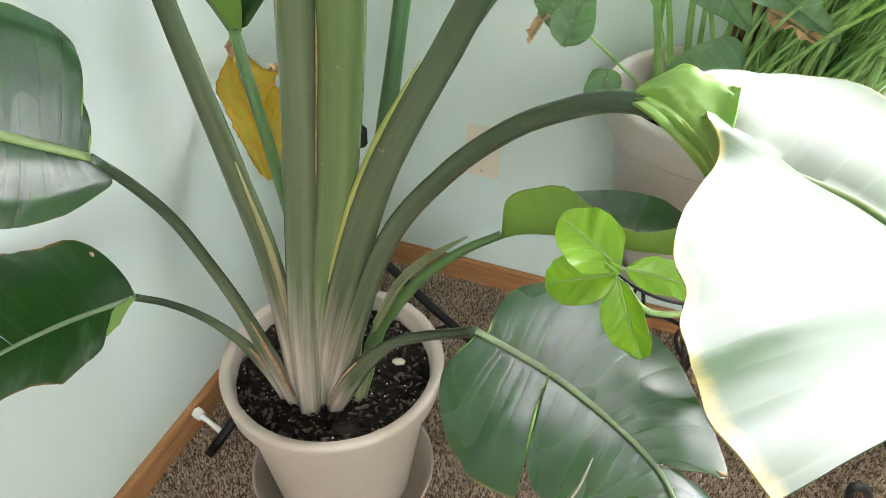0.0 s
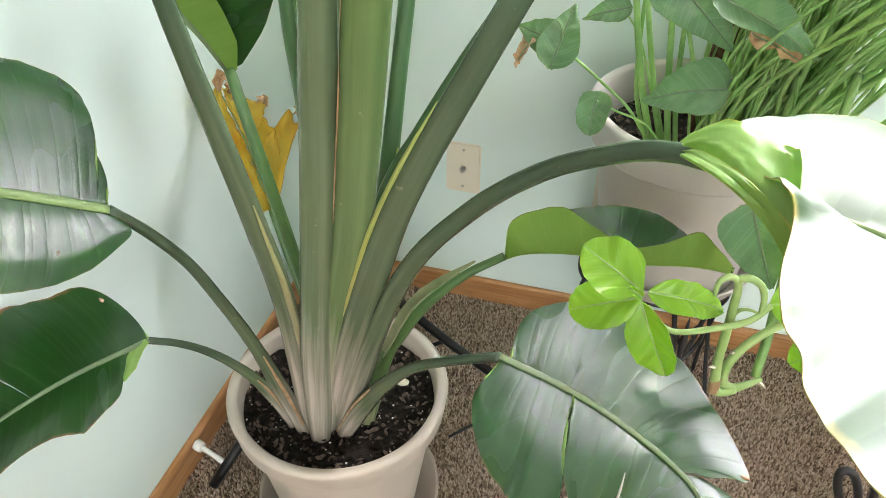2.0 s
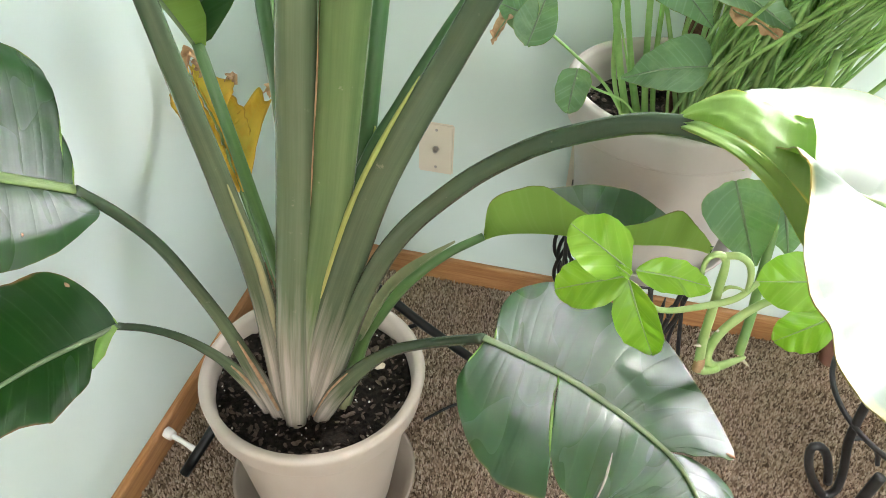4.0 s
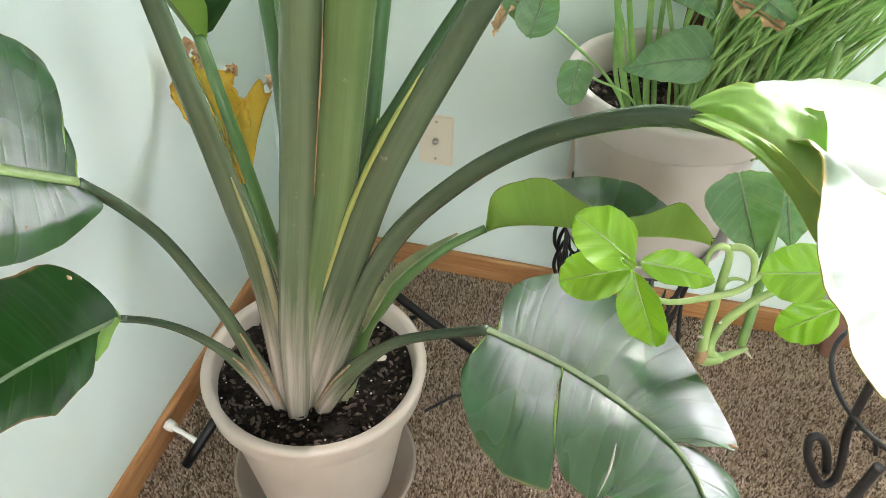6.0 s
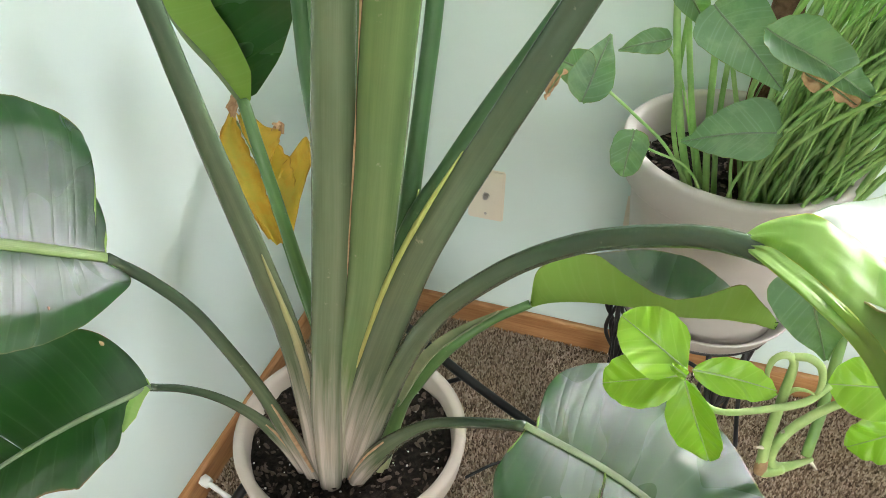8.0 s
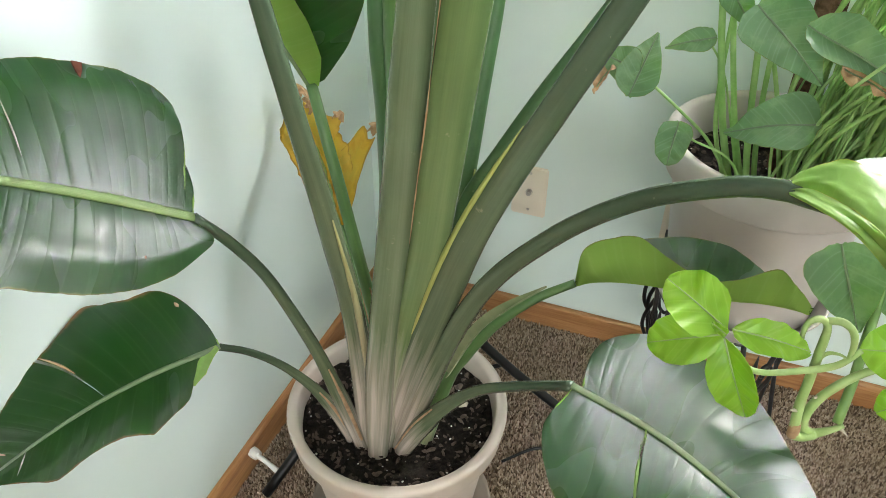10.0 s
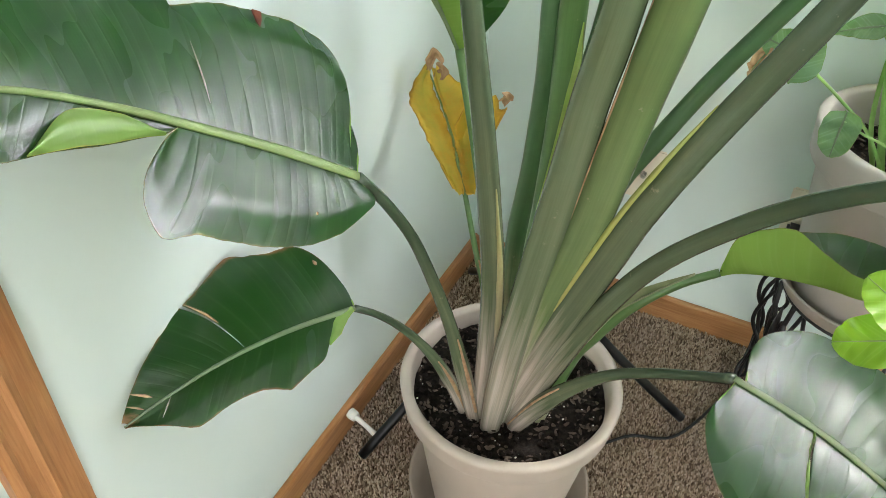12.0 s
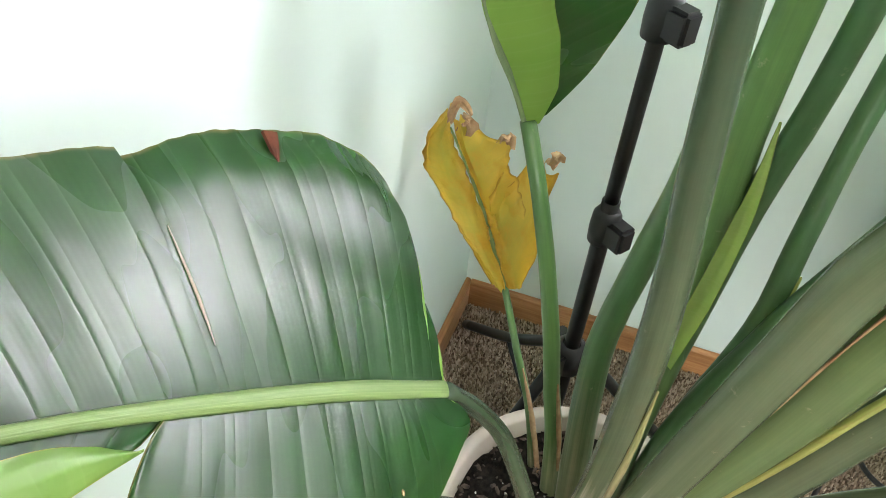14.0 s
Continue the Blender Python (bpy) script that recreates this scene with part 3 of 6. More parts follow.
T = 0.14
slab("floor", (-T, ROOM_X + T, ROOM_Y - T, T, -0.10, 0.0), MAT["carpet"], "flecked brown and beige cut pile carpet", "floor")
slab("ceiling", (-T, ROOM_X + T, ROOM_Y - T, T, ROOM_Z, ROOM_Z + 0.1), MAT["ceiling"], "plain white painted ceiling", "ceiling")
DOOR = (-2.00, -1.11)
DOOR_H = 2.05
bm = bmesh.new()
for d in ((DOOR[1], T, 0, ROOM_Z), (ROOM_Y - T, DOOR[0], 0, ROOM_Z), (DOOR[0], DOOR[1], DOOR_H, ROOM_Z)):
    box(bm, -T, 0, d[0], d[1], d[2], d[3])
tagged(part("wall_west", bm, MAT["wall"], smooth=False, kind="structure"), "pale mint green painted wall beside the plant", "wall")
wall_with_hole("wall_north", "pale mint green painted wall with a cable plate", WIN, {"span": (0, ROOM_X, 0, ROOM_Z), "dims": lambda a, b, c, d: (a, b, 0, T, c, d)})
slab("wall_east", (ROOM_X, ROOM_X + T, ROOM_Y, 0, 0, ROOM_Z), MAT["wall"], "pale mint green painted plain wall", "wall")
wall_with_hole("wall_south", "pale mint green painted wall with an added window", WIN2, {"span": (0, ROOM_X, 0, ROOM_Z), "dims": lambda a, b, c, d: (a, b, ROOM_Y - T, ROOM_Y, c, d)})


def window(name, label, a0, a1, z0, z1, to_world):
    """A two-sash window; to_world turns (along, out, up) boxes into room boxes."""
    w = thing(name, label, "window", kind="structure")
    f = 0.05
    for nm, d in (("window_frame", (a0, a0 + f, 0.05, 0.11, z0, z1)), ("window_frame", (a1 - f, a1, 0.05, 0.11, z0, z1)), ("window_frame", (a0 + f, a1 - f, 0.05, 0.11, z0, z0 + f)),
                  ("window_frame", (a0 + f, a1 - f, 0.05, 0.11, z1 - f, z1)), ("window_frame", (a0 + f, a1 - f, 0.055, 0.105, (z0 + z1) / 2 - 0.025, (z0 + z1) / 2 + 0.025))):
        box_part(nm, to_world(*d), MAT["oak_z"], w)
    for d in ((a0 + f, a1 - f, 0.078, 0.082, z0 + f, (z0 + z1) / 2 - 0.025), (a0 + f, a1 - f, 0.078, 0.082, (z0 + z1) / 2 + 0.025, z1 - f)):
        p = box_part("pane", to_world(*d), MAT["glass"], w, bevel=0)
        p.visible_shadow = False
    c = 0.06
    for d in ((a0 - c, a0, -0.014, -0.001, z0 - c, z1 + c), (a1, a1 + c, -0.014, -0.001, z0 - c, z1 + c), (a0, a1, -0.014, -0.001, z1, z1 + c), (a0, a1, -0.014, -0.001, z0 - c, z0)):
        box_part("casing", to_world(*d), MAT["oak_z"], w)
    return w


window("window_1", "oak framed sash window with daylight behind", *WIN, lambda a, b, o, p, c, d: (a, b, o, p, c, d))
# Unseen window, added only to house the fill lamp.
window("added_fill_window", "unseen oak framed sash window added in the far wall for fill light", *WIN2, lambda a, b, o, p, c, d: (a, b, ROOM_Y - p, ROOM_Y - o, c, d))

BH = 0.061


def board(name, along, a0, a1, label):
    """A baseboard with a rounded top edge. along: 'x' on the north wall, 'y' on the west wall."""
    prof = [(0.001, 0.0), (0.0125, 0.0), (0.0125, BH - 0.010), (0.0115, BH - 0.004), (0.0085, BH - 0.0008), (0.006, BH), (0.001, BH)]
    bm = bmesh.new()
    ends = []
    for a in (a0, a1):
        ends.append([bm.verts.new((a, -d, z) if along == "x" else (d, a, z)) for d, z in prof])
    k = len(prof)
    for i in range(k):
        bm.faces.new((ends[0][i], ends[0][(i + 1) % k], ends[1][(i + 1) % k], ends[1][i]))
    bm.faces.new(ends[0][::-1])
    bm.faces.new(ends[1])
    bmesh.ops.recalc_face_normals(bm, faces=bm.faces)
    return tagged(part(name, bm, MAT["oak_" + along], smooth=False, kind="structure"), label, "baseboard")


board("baseboard_1", "x", 0.0125, ROOM_X - 0.001, "honey oak baseboard along the carpet")
board("baseboard_2", "y", -1.0335, -0.001, "honey oak baseboard below the mint wall")

# door casing and closed door on the west wall
door = thing("door_1", "closed honey oak door with a moulded casing", "door", (0, -1.5, 0), kind="structure")


def casing(y0, y1, z0, z1, upright=True):
    bm = bmesh.new()
    sgn = 1 if y1 > y0 else -1
    w = abs(y1 - y0)
    prof = [(0.001, 0), (0.016, 0), (0.017, 0.01), (0.013, 0.016), (0.011, 0.030), (0.014, 0.036), (0.011, 0.044), (0.008, w - 0.006), (0.006, w), (0.001, w)]
    ends = [[bm.verts.new((d, y0 + sgn * o, z)) for d, o in prof] for z in (z0, z1)]
    k = len(prof)
    for i in range(k):
        bm.faces.new((ends[0][i], ends[0][(i + 1) % k], ends[1][(i + 1) % k], ends[1][i]))
    bm.faces.new(ends[0][::-1])
    bm.faces.new(ends[1])
    bmesh.ops.recalc_face_normals(bm, faces=bm.faces)
    ob = part("casing", bm, MAT["oak_z"], door, smooth=False)
    ob.location = (0, 1.5, 0)
    return ob


casing(-1.104, -1.034, 0, DOOR_H + 0.07)
casing(-2.006, -2.076, 0, DOOR_H + 0.07)
for nm, d in (("casing", (0.001, 0.015, DOOR[0] - 0.004, DOOR[1] + 0.004, DOOR_H + 0.002, DOOR_H + 0.07)), ("jamb", (-T, 0.0, DOOR[1] - 0.02, DOOR[1] - 0.001, 0, DOOR_H)),
              ("jamb", (-T, 0.0, DOOR[0] + 0.001, DOOR[0] + 0.02, 0, DOOR_H)), ("door_leaf", (-0.05, -0.012, DOOR[0] + 0.023, DOOR[1] - 0.023, 0.01, DOOR_H - 0.004))):
    box_part(nm, d, MAT["oak_z"], door).location = (0, 1.5, 0)
bm = bmesh.new()
lathe(bm, [(0.0, 0.0), (0.026, 0.0), (0.026, 0.006), (0.010, 0.010), (0.010, 0.035), (0.026, 0.045), (0.028, 0.06), (0.018, 0.072), (0.0, 0.074)], 24)
kn = part("door_knob", bm, MAT["steel"], door, "dull metal knob")
kn.matrix_basis = pose(-0.012, DOOR[0] + 0.09 + 1.5, 0.95, 0, 90, 0)


# ---- cable plate ----
def cable_plate(x, z):
    p = thing("cable_wall_plate", "almond plastic coaxial cable plate on the mint wall", "wall plate", (x, 0, z))
    bm = bmesh.new()
    box(bm, -0.035, 0.035, -0.0062, -0.0005, -0.057, 0.057, 0.003)
    part("plate", bm, MAT["plate"], p, smooth=False)
    for dz in (-0.042, 0.042):
        bm = bmesh.new()
        lathe(bm, [(0.0, 0.0075), (0.0022, 0.0075), (0.003, 0.0066), (0.003, 0.005)], 14)
        part("screw", bm, MAT["steel"], p).matrix_basis = pose(0, 0, dz, 90, 0, 0)
    bm = bmesh.new()
    lathe(bm, [(0.0072, 0.0055), (0.0072, 0.0085), (0.0062, 0.0088)], 6)
    lathe(bm, [(0.0046, 0.006), (0.0046, 0.016), (0.0036, 0.0165), (0.0012, 0.0162), (0.0, 0.014)], 20)
    part("connector", bm, MAT["steel"], p, "threaded metal socket", smooth=False).matrix_basis = pose(0, 0, 0, 90, 0, 0)


cable_plate(0.345, 0.338)


def outlet(x, z):
    """A duplex outlet plate with two sockets."""
    p = thing("duplex_outlet", "almond plastic duplex outlet on the mint wall", "outlet", (x, 0, z))
    bm = bmesh.new()
    box(bm, -0.035, 0.035, -0.0062, -0.0005, -0.057, 0.057, 0.003)
    part("plate", bm, MAT["plate"], p, smooth=False)
    for dz in (-0.0195, 0.0195):
        bm = bmesh.new()
        lathe(bm, [(0.0, 0.0086), (0.0150, 0.0086), (0.0165, 0.0080), (0.0165, 0.0060)], 28)
        r = part("socket", bm, MAT["plate"], p)
        r.matrix_basis = pose(0, 0, dz, 90, 0, 0)
        for dx, h in ((-0.0062, 0.0085), (0.0062, 0.0065)):
            sl = box_part("slot", (dx - 0.0011, dx + 0.0011, 0.002 - h / 2, 0.002 + h / 2, 0.0084, 0.0089), MAT["black"], r, bevel=0.0)
        bm = bmesh.new()
        lathe(bm, [(0.0, 0.0090), (0.0025, 0.0090), (0.0025, 0.0084)], 12)
        part("slot", bm, MAT["black"], r).location = (0, -0.008, 0)
    bm = bmesh.new()
    lathe(bm, [(0.0, 0.0075), (0.0022, 0.0075), (0.003, 0.0066), (0.003, 0.005)], 14)
    part("screw", bm, MAT["steel"], p).matrix_basis = pose(0, 0, 0, 90, 0, 0)


outlet(0.640, 0.338)
adapter = thing("power_adapter", "black plastic power adapter plugged into the outlet", "adapter", (0.640, -0.012, 0.300))
box_part("housing", (-0.024, 0.024, -0.040, 0.0, -0.030, 0.030), MAT["black"], adapter, 0.005)
tube_part("lead", [(0, -0.02, -0.028), (-0.001, -0.022, -0.060), (-0.006, -0.020, -0.11), (-0.012, -0.03, -0.17), (-0.010, -0.06, -0.24), (-0.02, -0.10, -0.282)], (0.0022, 0.0022), MAT["black"], adapter, "thin black lead", sides=8, n=40)

# ---- main pot ----
POT = (0.303, -0.566)


def flower_pot(label, at, height, r_top, r_foot, lip, name="flower_pot", mat="pot"):
    p = thing(name, label, "flower pot", at, "beige flower pots")
    bm = bmesh.new()
    rl = r_top - 0.013
    lathe(bm, [(0.0, 0.004), (r_foot - 0.01, 0.004), (r_foot, 0.0), (r_foot + 0.003, 0.004), (rl - 0.007, height - lip - 0.004), (rl - 0.006, height - lip + 0.002)], 72)
    part("body", bm, MAT[mat], p)
    bm = bmesh.new()
    lathe(bm, [(rl - 0.008, height - lip), (r_top - 0.007, height - lip), (r_top - 0.005, height - lip + 0.003), (r_top - 0.001, height - 0.010), (r_top, height - 0.004), (r_top - 0.003, height - 0.0005),
               (r_top - 0.007, height), (r_top - 0.014, height - 0.001), (r_top - 0.017, height - 0.006), (r_top - 0.020, height - 0.03), (r_top - 0.028, height - 0.09)], 72)
    rim = part("rim", bm, MAT[mat], p, "thick rolled rim")
    rim.modifiers.new("crisp_edges", "EDGE_SPLIT").split_angle = radians(62)
    return p


def saucer(label, at, r, h):
    s = thing("plant_saucer", label, "saucer", at, "pot saucers")
    bm = bmesh.new()
    lathe(bm, [(0, 0.0015), (r - 0.022, 0.0), (r - 0.016, 0.002), (r - 0.004, h - 0.006), (r, h - 0.002), (r - 0.002, h), (r - 0.006, h - 0.002), (r - 0.02, 0.006), (0, 0.0045)], 64)
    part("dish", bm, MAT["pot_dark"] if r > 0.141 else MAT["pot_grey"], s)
    return s


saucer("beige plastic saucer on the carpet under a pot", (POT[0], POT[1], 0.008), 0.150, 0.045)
flower_pot("beige plastic flower pot with a thick rolled rim", (POT[0], POT[1], 0.015), 0.285, 0.163, 0.105, 0.042)


def soil(at, r, seed, label, pale=True):
    rng = random.Random(seed)
    s = thing("potting_soil", label, "soil", at, kind="stuff")
    bm = bmesh.new()
    rings = [[bm.verts.new((0, 0, 0))]]
    for i in range(1, 30):
        q = r * i / 29
        rings.append([bm.verts.new((q * math.cos(a), q * math.sin(a), 0.007 * noise.noise(Vector((q * math.cos(a) * 28, q * math.sin(a) * 28, seed))) + 0.005 * noise.noise(Vector((q * math.cos(a) * 90, q * math.sin(a) * 90, seed)))))
                      for a in [2 * math.pi * k / 96 for k in range(96)]])
    for k in range(96):
        bm.faces.new((rings[0][0], rings[1][k], rings[1][(k + 1) % 96]))
        for i in range(1, 29):
            bm.faces.new((rings[i][k], rings[i + 1][k], rings[i + 1][(k + 1) % 96], rings[i][(k + 1) % 96]))
    part("soil_bed", bm, MAT["soil"], s)

    def bits(name, count, size, mat, stretch, label=""):
        bm = bmesh.new()
        for _ in range(count):
            q, a = r * 0.96 * math.sqrt(rng.random()), rng.random() * 6.2832
            k = size * (0.5 + rng.random())
            m = pose(q * math.cos(a), q * math.sin(a), 0.002 + 0.004 * rng.random(), rng.uniform(-35, 35), rng.uniform(-35, 35), rng.uniform(0, 360)) @ Matrix.Diagonal((k * stretch, k, k * 0.55, 1))
            r_ = bmesh.ops.create_icosphere(bm, subdivisions=1, radius=0.5)
            for v in r_["verts"]:
                v.co *= rng.uniform(0.75, 1.2)
                v.co = m @ v.co
        part(name, bm, mat, s, label, smooth=False)

    bits("bark_pieces", 520, 0.0050, MAT["bark"], 2.0)
    bits("soil_clods", 320, 0.007, MAT["soil"], 1.2)
    bits("perlite_grains", 90 if pale else 50, 0.0026, MAT["perlite"], 1.1, "small white grains")
    return s


soil((POT[0], POT[1], 0.268), 0.146, 3, "dark damp potting soil with bark and white grains")
for nm, (x, y, z), sx, rz, mt, lab in (("wood_chip", (0.388, -0.520, 0.279), 0.020, 25, "stone", "pale flat wood chip on the soil"), ("pebble", (0.214, -0.607, 0.277), 0.019, -15, "bark", "small brown pebble on the soil"),
                                   ("wood_chip", (0.372, -0.488, 0.277), 0.016, 70, "bark", "brown wood chip on the soil"), ("pebble", (0.232, -0.560, 0.277), 0.016, 40, "bark", "grey brown pebble on the soil")):
    bm = bmesh.new()
    bmesh.ops.create_icosphere(bm, subdivisions=2, radius=0.5)
    for v in bm.verts:
        v.co *= 1 + 0.25 * noise.noise(v.co * 4 + Vector((sx * 900, rz, 0)))
        v.co = Vector((v.co.x * sx, v.co.y * sx * 0.6, v.co.z * sx * 0.45))
    o = tagged(part(nm, bm, MAT[mt]), lab, "stone" if nm == "pebble" else "wood chip")
    o.matrix_basis = pose(x, y, z, 8, 10, rz)


# ---- bird of paradise plant ----
plant = thing("bird_of_paradise_plant", "large bird of paradise plant with thick grey-green stalks and glossy leaves", "plant", (0.30, -0.60, 0.262))
plant_inv = Matrix.Translation(plant.location).inverted()


def on_plant(ob):
    ob.matrix_parent_inverse = plant_inv
    return ob


SIDE = (0.93, 0.36, 0.0)


def stalk(pts, radii, mat="stem", flat=(0.8, 0.85, 0.95), label="", groove=0.12, wide=SIDE, name="stalk"):
    if pts[0][2] < 0.3:
        pts = [(pts[0][0], pts[0][1], pts[0][2] - 0.025)] + list(pts[1:])
    return on_plant(tube_part(name, pts, radii, MAT[mat], plant, label, sides=18, n=46, wide=wide, flat=flat, groove=groove, lump=0.03))


def sheath_edge(pts, radii, parent, mat="sheath", label=""):
    return tube_part("sheath_edge", pts, radii, MAT[mat], parent, label, sides=8, n=30, flat=0.5, lump=0.15)


S1 = [(0.282, -0.628, 0.259), (0.283, -0.630, 0.276), (0.294, -0.651, 0.445), (0.299, -0.675, 0.581), (0.298, -0.700, 0.691), (0.295, -0.719, 0.778), (0.290, -0.732, 0.849), (0.284, -0.740, 0.908), (0.274, -0.759, 1.025), (0.262, -0.802, 1.168)]
S2 = [(0.303, -0.640, 0.263), (0.305, -0.642, 0.280), (0.325, -0.661, 0.446), (0.344, -0.674, 0.577), (0.360, -0.683, 0.682), (0.373, -0.691, 0.769), (0.384, -0.700, 0.845), (0.398, -0.717, 0.914), (0.420, -0.741, 1.044), (0.447, -0.790, 1.202)]
S3 = [(0.306, -0.624, 0.262), (0.309, -0.626, 0.279), (0.343, -0.647, 0.449), (0.373, -0.664, 0.582), (0.396, -0.676, 0.688), (0.411, -0.686, 0.776), (0.424, -0.696, 0.850), (0.437, -0.712, 0.917), (0.460, -0.736, 1.044), (0.488, -0.785, 1.199)]
S5 = [(0.309, -0.613, 0.263), (0.315, -0.617, 0.283), (0.368, -0.653, 0.478), (0.410, -0.673, 0.615), (0.442, -0.676, 0.714), (0.473, -0.669, 0.787), (0.503, -0.659, 0.848), (0.532, -0.660, 0.908), (0.585, -0.651, 1.017), (0.650, -0.661, 1.150)]
S6 = [(0.322, -0.614, 0.245), (0.332, -0.619, 0.279), (0.399, -0.655, 0.500), (0.463, -0.694, 0.666), (0.534, -0.736, 0.781), (0.596, -0.780, 0.860), (0.648, -0.824, 0.912), (0.681, -0.855, 0.938), (0.716, -0.886, 0.951)]
S7 = [(0.352, -0.598, 0.255), (0.385, -0.588, 0.39), (0.412, -0.580, 0.45), (0.445, -0.563, 0.50), (0.487, -0.540, 0.537), (0.530, -0.522, 0.562)]
S8 = [(0.333, -0.623, 0.262), (0.338, -0.626, 0.276), (0.376, -0.643, 0.365), (0.416, -0.660, 0.438), (0.456, -0.677, 0.496), (0.498, -0.697, 0.541), (0.536, -0.719, 0.580), (0.571, -0.742, 0.617)]
S9 = [(0.278, -0.636, 0.261), (0.276, -0.639, 0.278), (0.263, -0.661, 0.392), (0.250, -0.681, 0.488), (0.235, -0.701, 0.568), (0.220, -0.720, 0.635), (0.203, -0.745, 0.691), (0.187, -0.772, 0.736)]
S10 = [(0.259, -0.631, 0.268), (0.255, -0.631, 0.274), (0.233, -0.630, 0.316), (0.212, -0.638, 0.360), (0.192, -0.655, 0.404), (0.176, -0.679, 0.446), (0.162, -0.708, 0.484), (0.152, -0.739, 0.516)]
S11 = [(0.268, -0.520, 0.255), (0.252, -0.512, 0.360), (0.236, -0.508, 0.440), (0.224, -0.510, 0.514), (0.210, -0.506, 0.576), (0.196, -0.500, 0.629), (0.178, -0.490, 0.685), (0.155, -0.472, 0.740)]
S12 = [(0.245, -0.500, 0.255), (0.215, -0.470, 0.340), (0.180, -0.445, 0.420), (0.148, -0.419, 0.490)]
S13 = [(0.300, -0.575, 0.255), (0.280, -0.540, 0.400), (0.271, -0.516, 0.513), (0.274, -0.510, 0.576), (0.281, -0.517, 0.642), (0.287, -0.531, 0.706), (0.293, -0.546, 0.765), (0.295, -0.556, 0.817), (0.293, -0.555, 0.859), (0.290, -0.550, 1.000), (0.290, -0.560, 1.200)]
S14 = [(0.306, -0.590, 0.255), (0.314, -0.578, 0.450), (0.322, -0.573, 0.620), (0.322, -0.566, 0.735), (0.319, -0.562, 0.800), (0.318, -0.564, 0.860), (0.322, -0.570, 1.000), (0.330, -0.580, 1.200)]
S4 = [(0.330, -0.590, 0.255), (0.356, -0.563, 0.487), (0.385, -0.549, 0.645), (0.391, -0.526, 0.730), (0.396, -0.506, 0.810), (0.402, -0.493, 0.886), (0.409, -0.477, 1.023), (0.419, -0.468, 1.169)]
S15 = [(0.335, -0.600, 0.255), (0.351, -0.573, 0.487), (0.392, -0.560, 0.653), (0.429, -0.534, 0.730), (0.466, -0.511, 0.799), (0.517, -0.499, 0.886), (0.584, -0.487, 1.003), (0.662, -0.487, 1.120)]

s11 = stalk(S11, (0.012, 0.0105, 0.0095, 0.009, 0.0085, 0.008, 0.0075), "stem_green")
s12 = stalk(S12, (0.0065, 0.005, 0.0045, 0.004), "stem_green", label="thin yellowing stalk of a dying leaf")
stalk(S13, (0.0187, 0.0161, 0.0145, 0.0127, 0.0115, 0.0110, 0.0102), "stem_dark")
stalk(S14, (0.0198, 0.0189, 0.0180, 0.0162, 0.0144, 0.0126, 0.0117), "stem_green")
s4 = stalk(S4, (0.0176, 0.0144, 0.0120, 0.0096, 0.0088, 0.0080), "stem_dark")
S16 = [(0.318, -0.600, 0.255), (0.321, -0.575, 0.487), (0.333, -0.570, 0.682), (0.341, -0.565, 0.779), (0.353, -0.563, 0.877), (0.365, -0.565, 1.071)]
stalk(S16, (0.018, 0.015, 0.012, 0.010, 0.009), "stem_dark")
stalk(S15, (0.0160, 0.0136, 0.0120, 0.0104, 0.0096, 0.0088), "stem_dark")
s1 = stalk(S1, (0.012, 0.0140, 0.0150, 0.0135, 0.0130, 0.0115, 0.0100, 0.0085, 0.0080, 0.0075))
stalk(S2, (0.013, 0.0180, 0.0200, 0.0195, 0.0190, 0.0185, 0.0174, 0.0152, 0.0134, 0.0125), "stem_grey")
s3 = stalk(S3, (0.012, 0.0165, 0.0195, 0.0205, 0.0208, 0.0208, 0.0205, 0.0200, 0.019, 0.017), "stem_pale")
s5 = stalk(S5, (0.013, 0.0165, 0.0190, 0.0190, 0.0180, 0.0160, 0.0140, 0.0130, 0.012, 0.011))
s6 = stalk(S6, (0.012, 0.0150, 0.0158, 0.0128, 0.0112, 0.0098, 0.0086, 0.0075, 0.0068))
stalk(S7, (0.008, 0.0110, 0.0105, 0.0082, 0.0064, 0.0054), "stem_green")
s8 = stalk(S8, (0.010, 0.0145, 0.0155, 0.0115, 0.0082, 0.0070, 0.0062, 0.0058))
s9 = stalk(S9, (0.009, 0.0115, 0.0118, 0.0088, 0.0078, 0.0070, 0.0064, 0.0058))
s10 = stalk(S10, (0.008, 0.0095, 0.0098, 0.0078, 0.0064, 0.0056, 0.0050, 0.0047))


def beside(pts, off, k0, k1, n=6):
    """Points along a stalk, set off to one side."""
    C = spline(pts, 60)
    return [tuple(Vector(C[int(i)]) + Vector(off)) for i in np.linspace(k0 * 59, k1 * 59, n)]


sheath_edge(beside(S1, (0.0115, -0.006, 0), 0.12, 0.52, 10), (0.0015, 0.0032, 0.0042, 0.0040, 0.0026, 0.0008), s1, "sheath_pale", "pale papery sheath edge")
sheath_edge(beside(S5, (-0.0165, -0.0070, 0), 0.03, 0.66, 12), (0.0012, 0.0022, 0.0030, 0.0038, 0.0044, 0.0044, 0.0036, 0.0006), s5, "sheath_lime", "lime and yellow sheath edge")
sheath_edge(beside(S6, (-0.008, -0.004, 0.006), 0.06, 0.40, 8), (0.001, 0.0022, 0.0020, 0.0004), s6, "brown", "thin brown sheath edge")
sheath_edge(beside(S3, (-0.018, -0.010, 0), 0.10, 0.95), (0.0014, 0.0014, 0.0012, 0.0008), s3, "brown", "thin brown sheath edge")
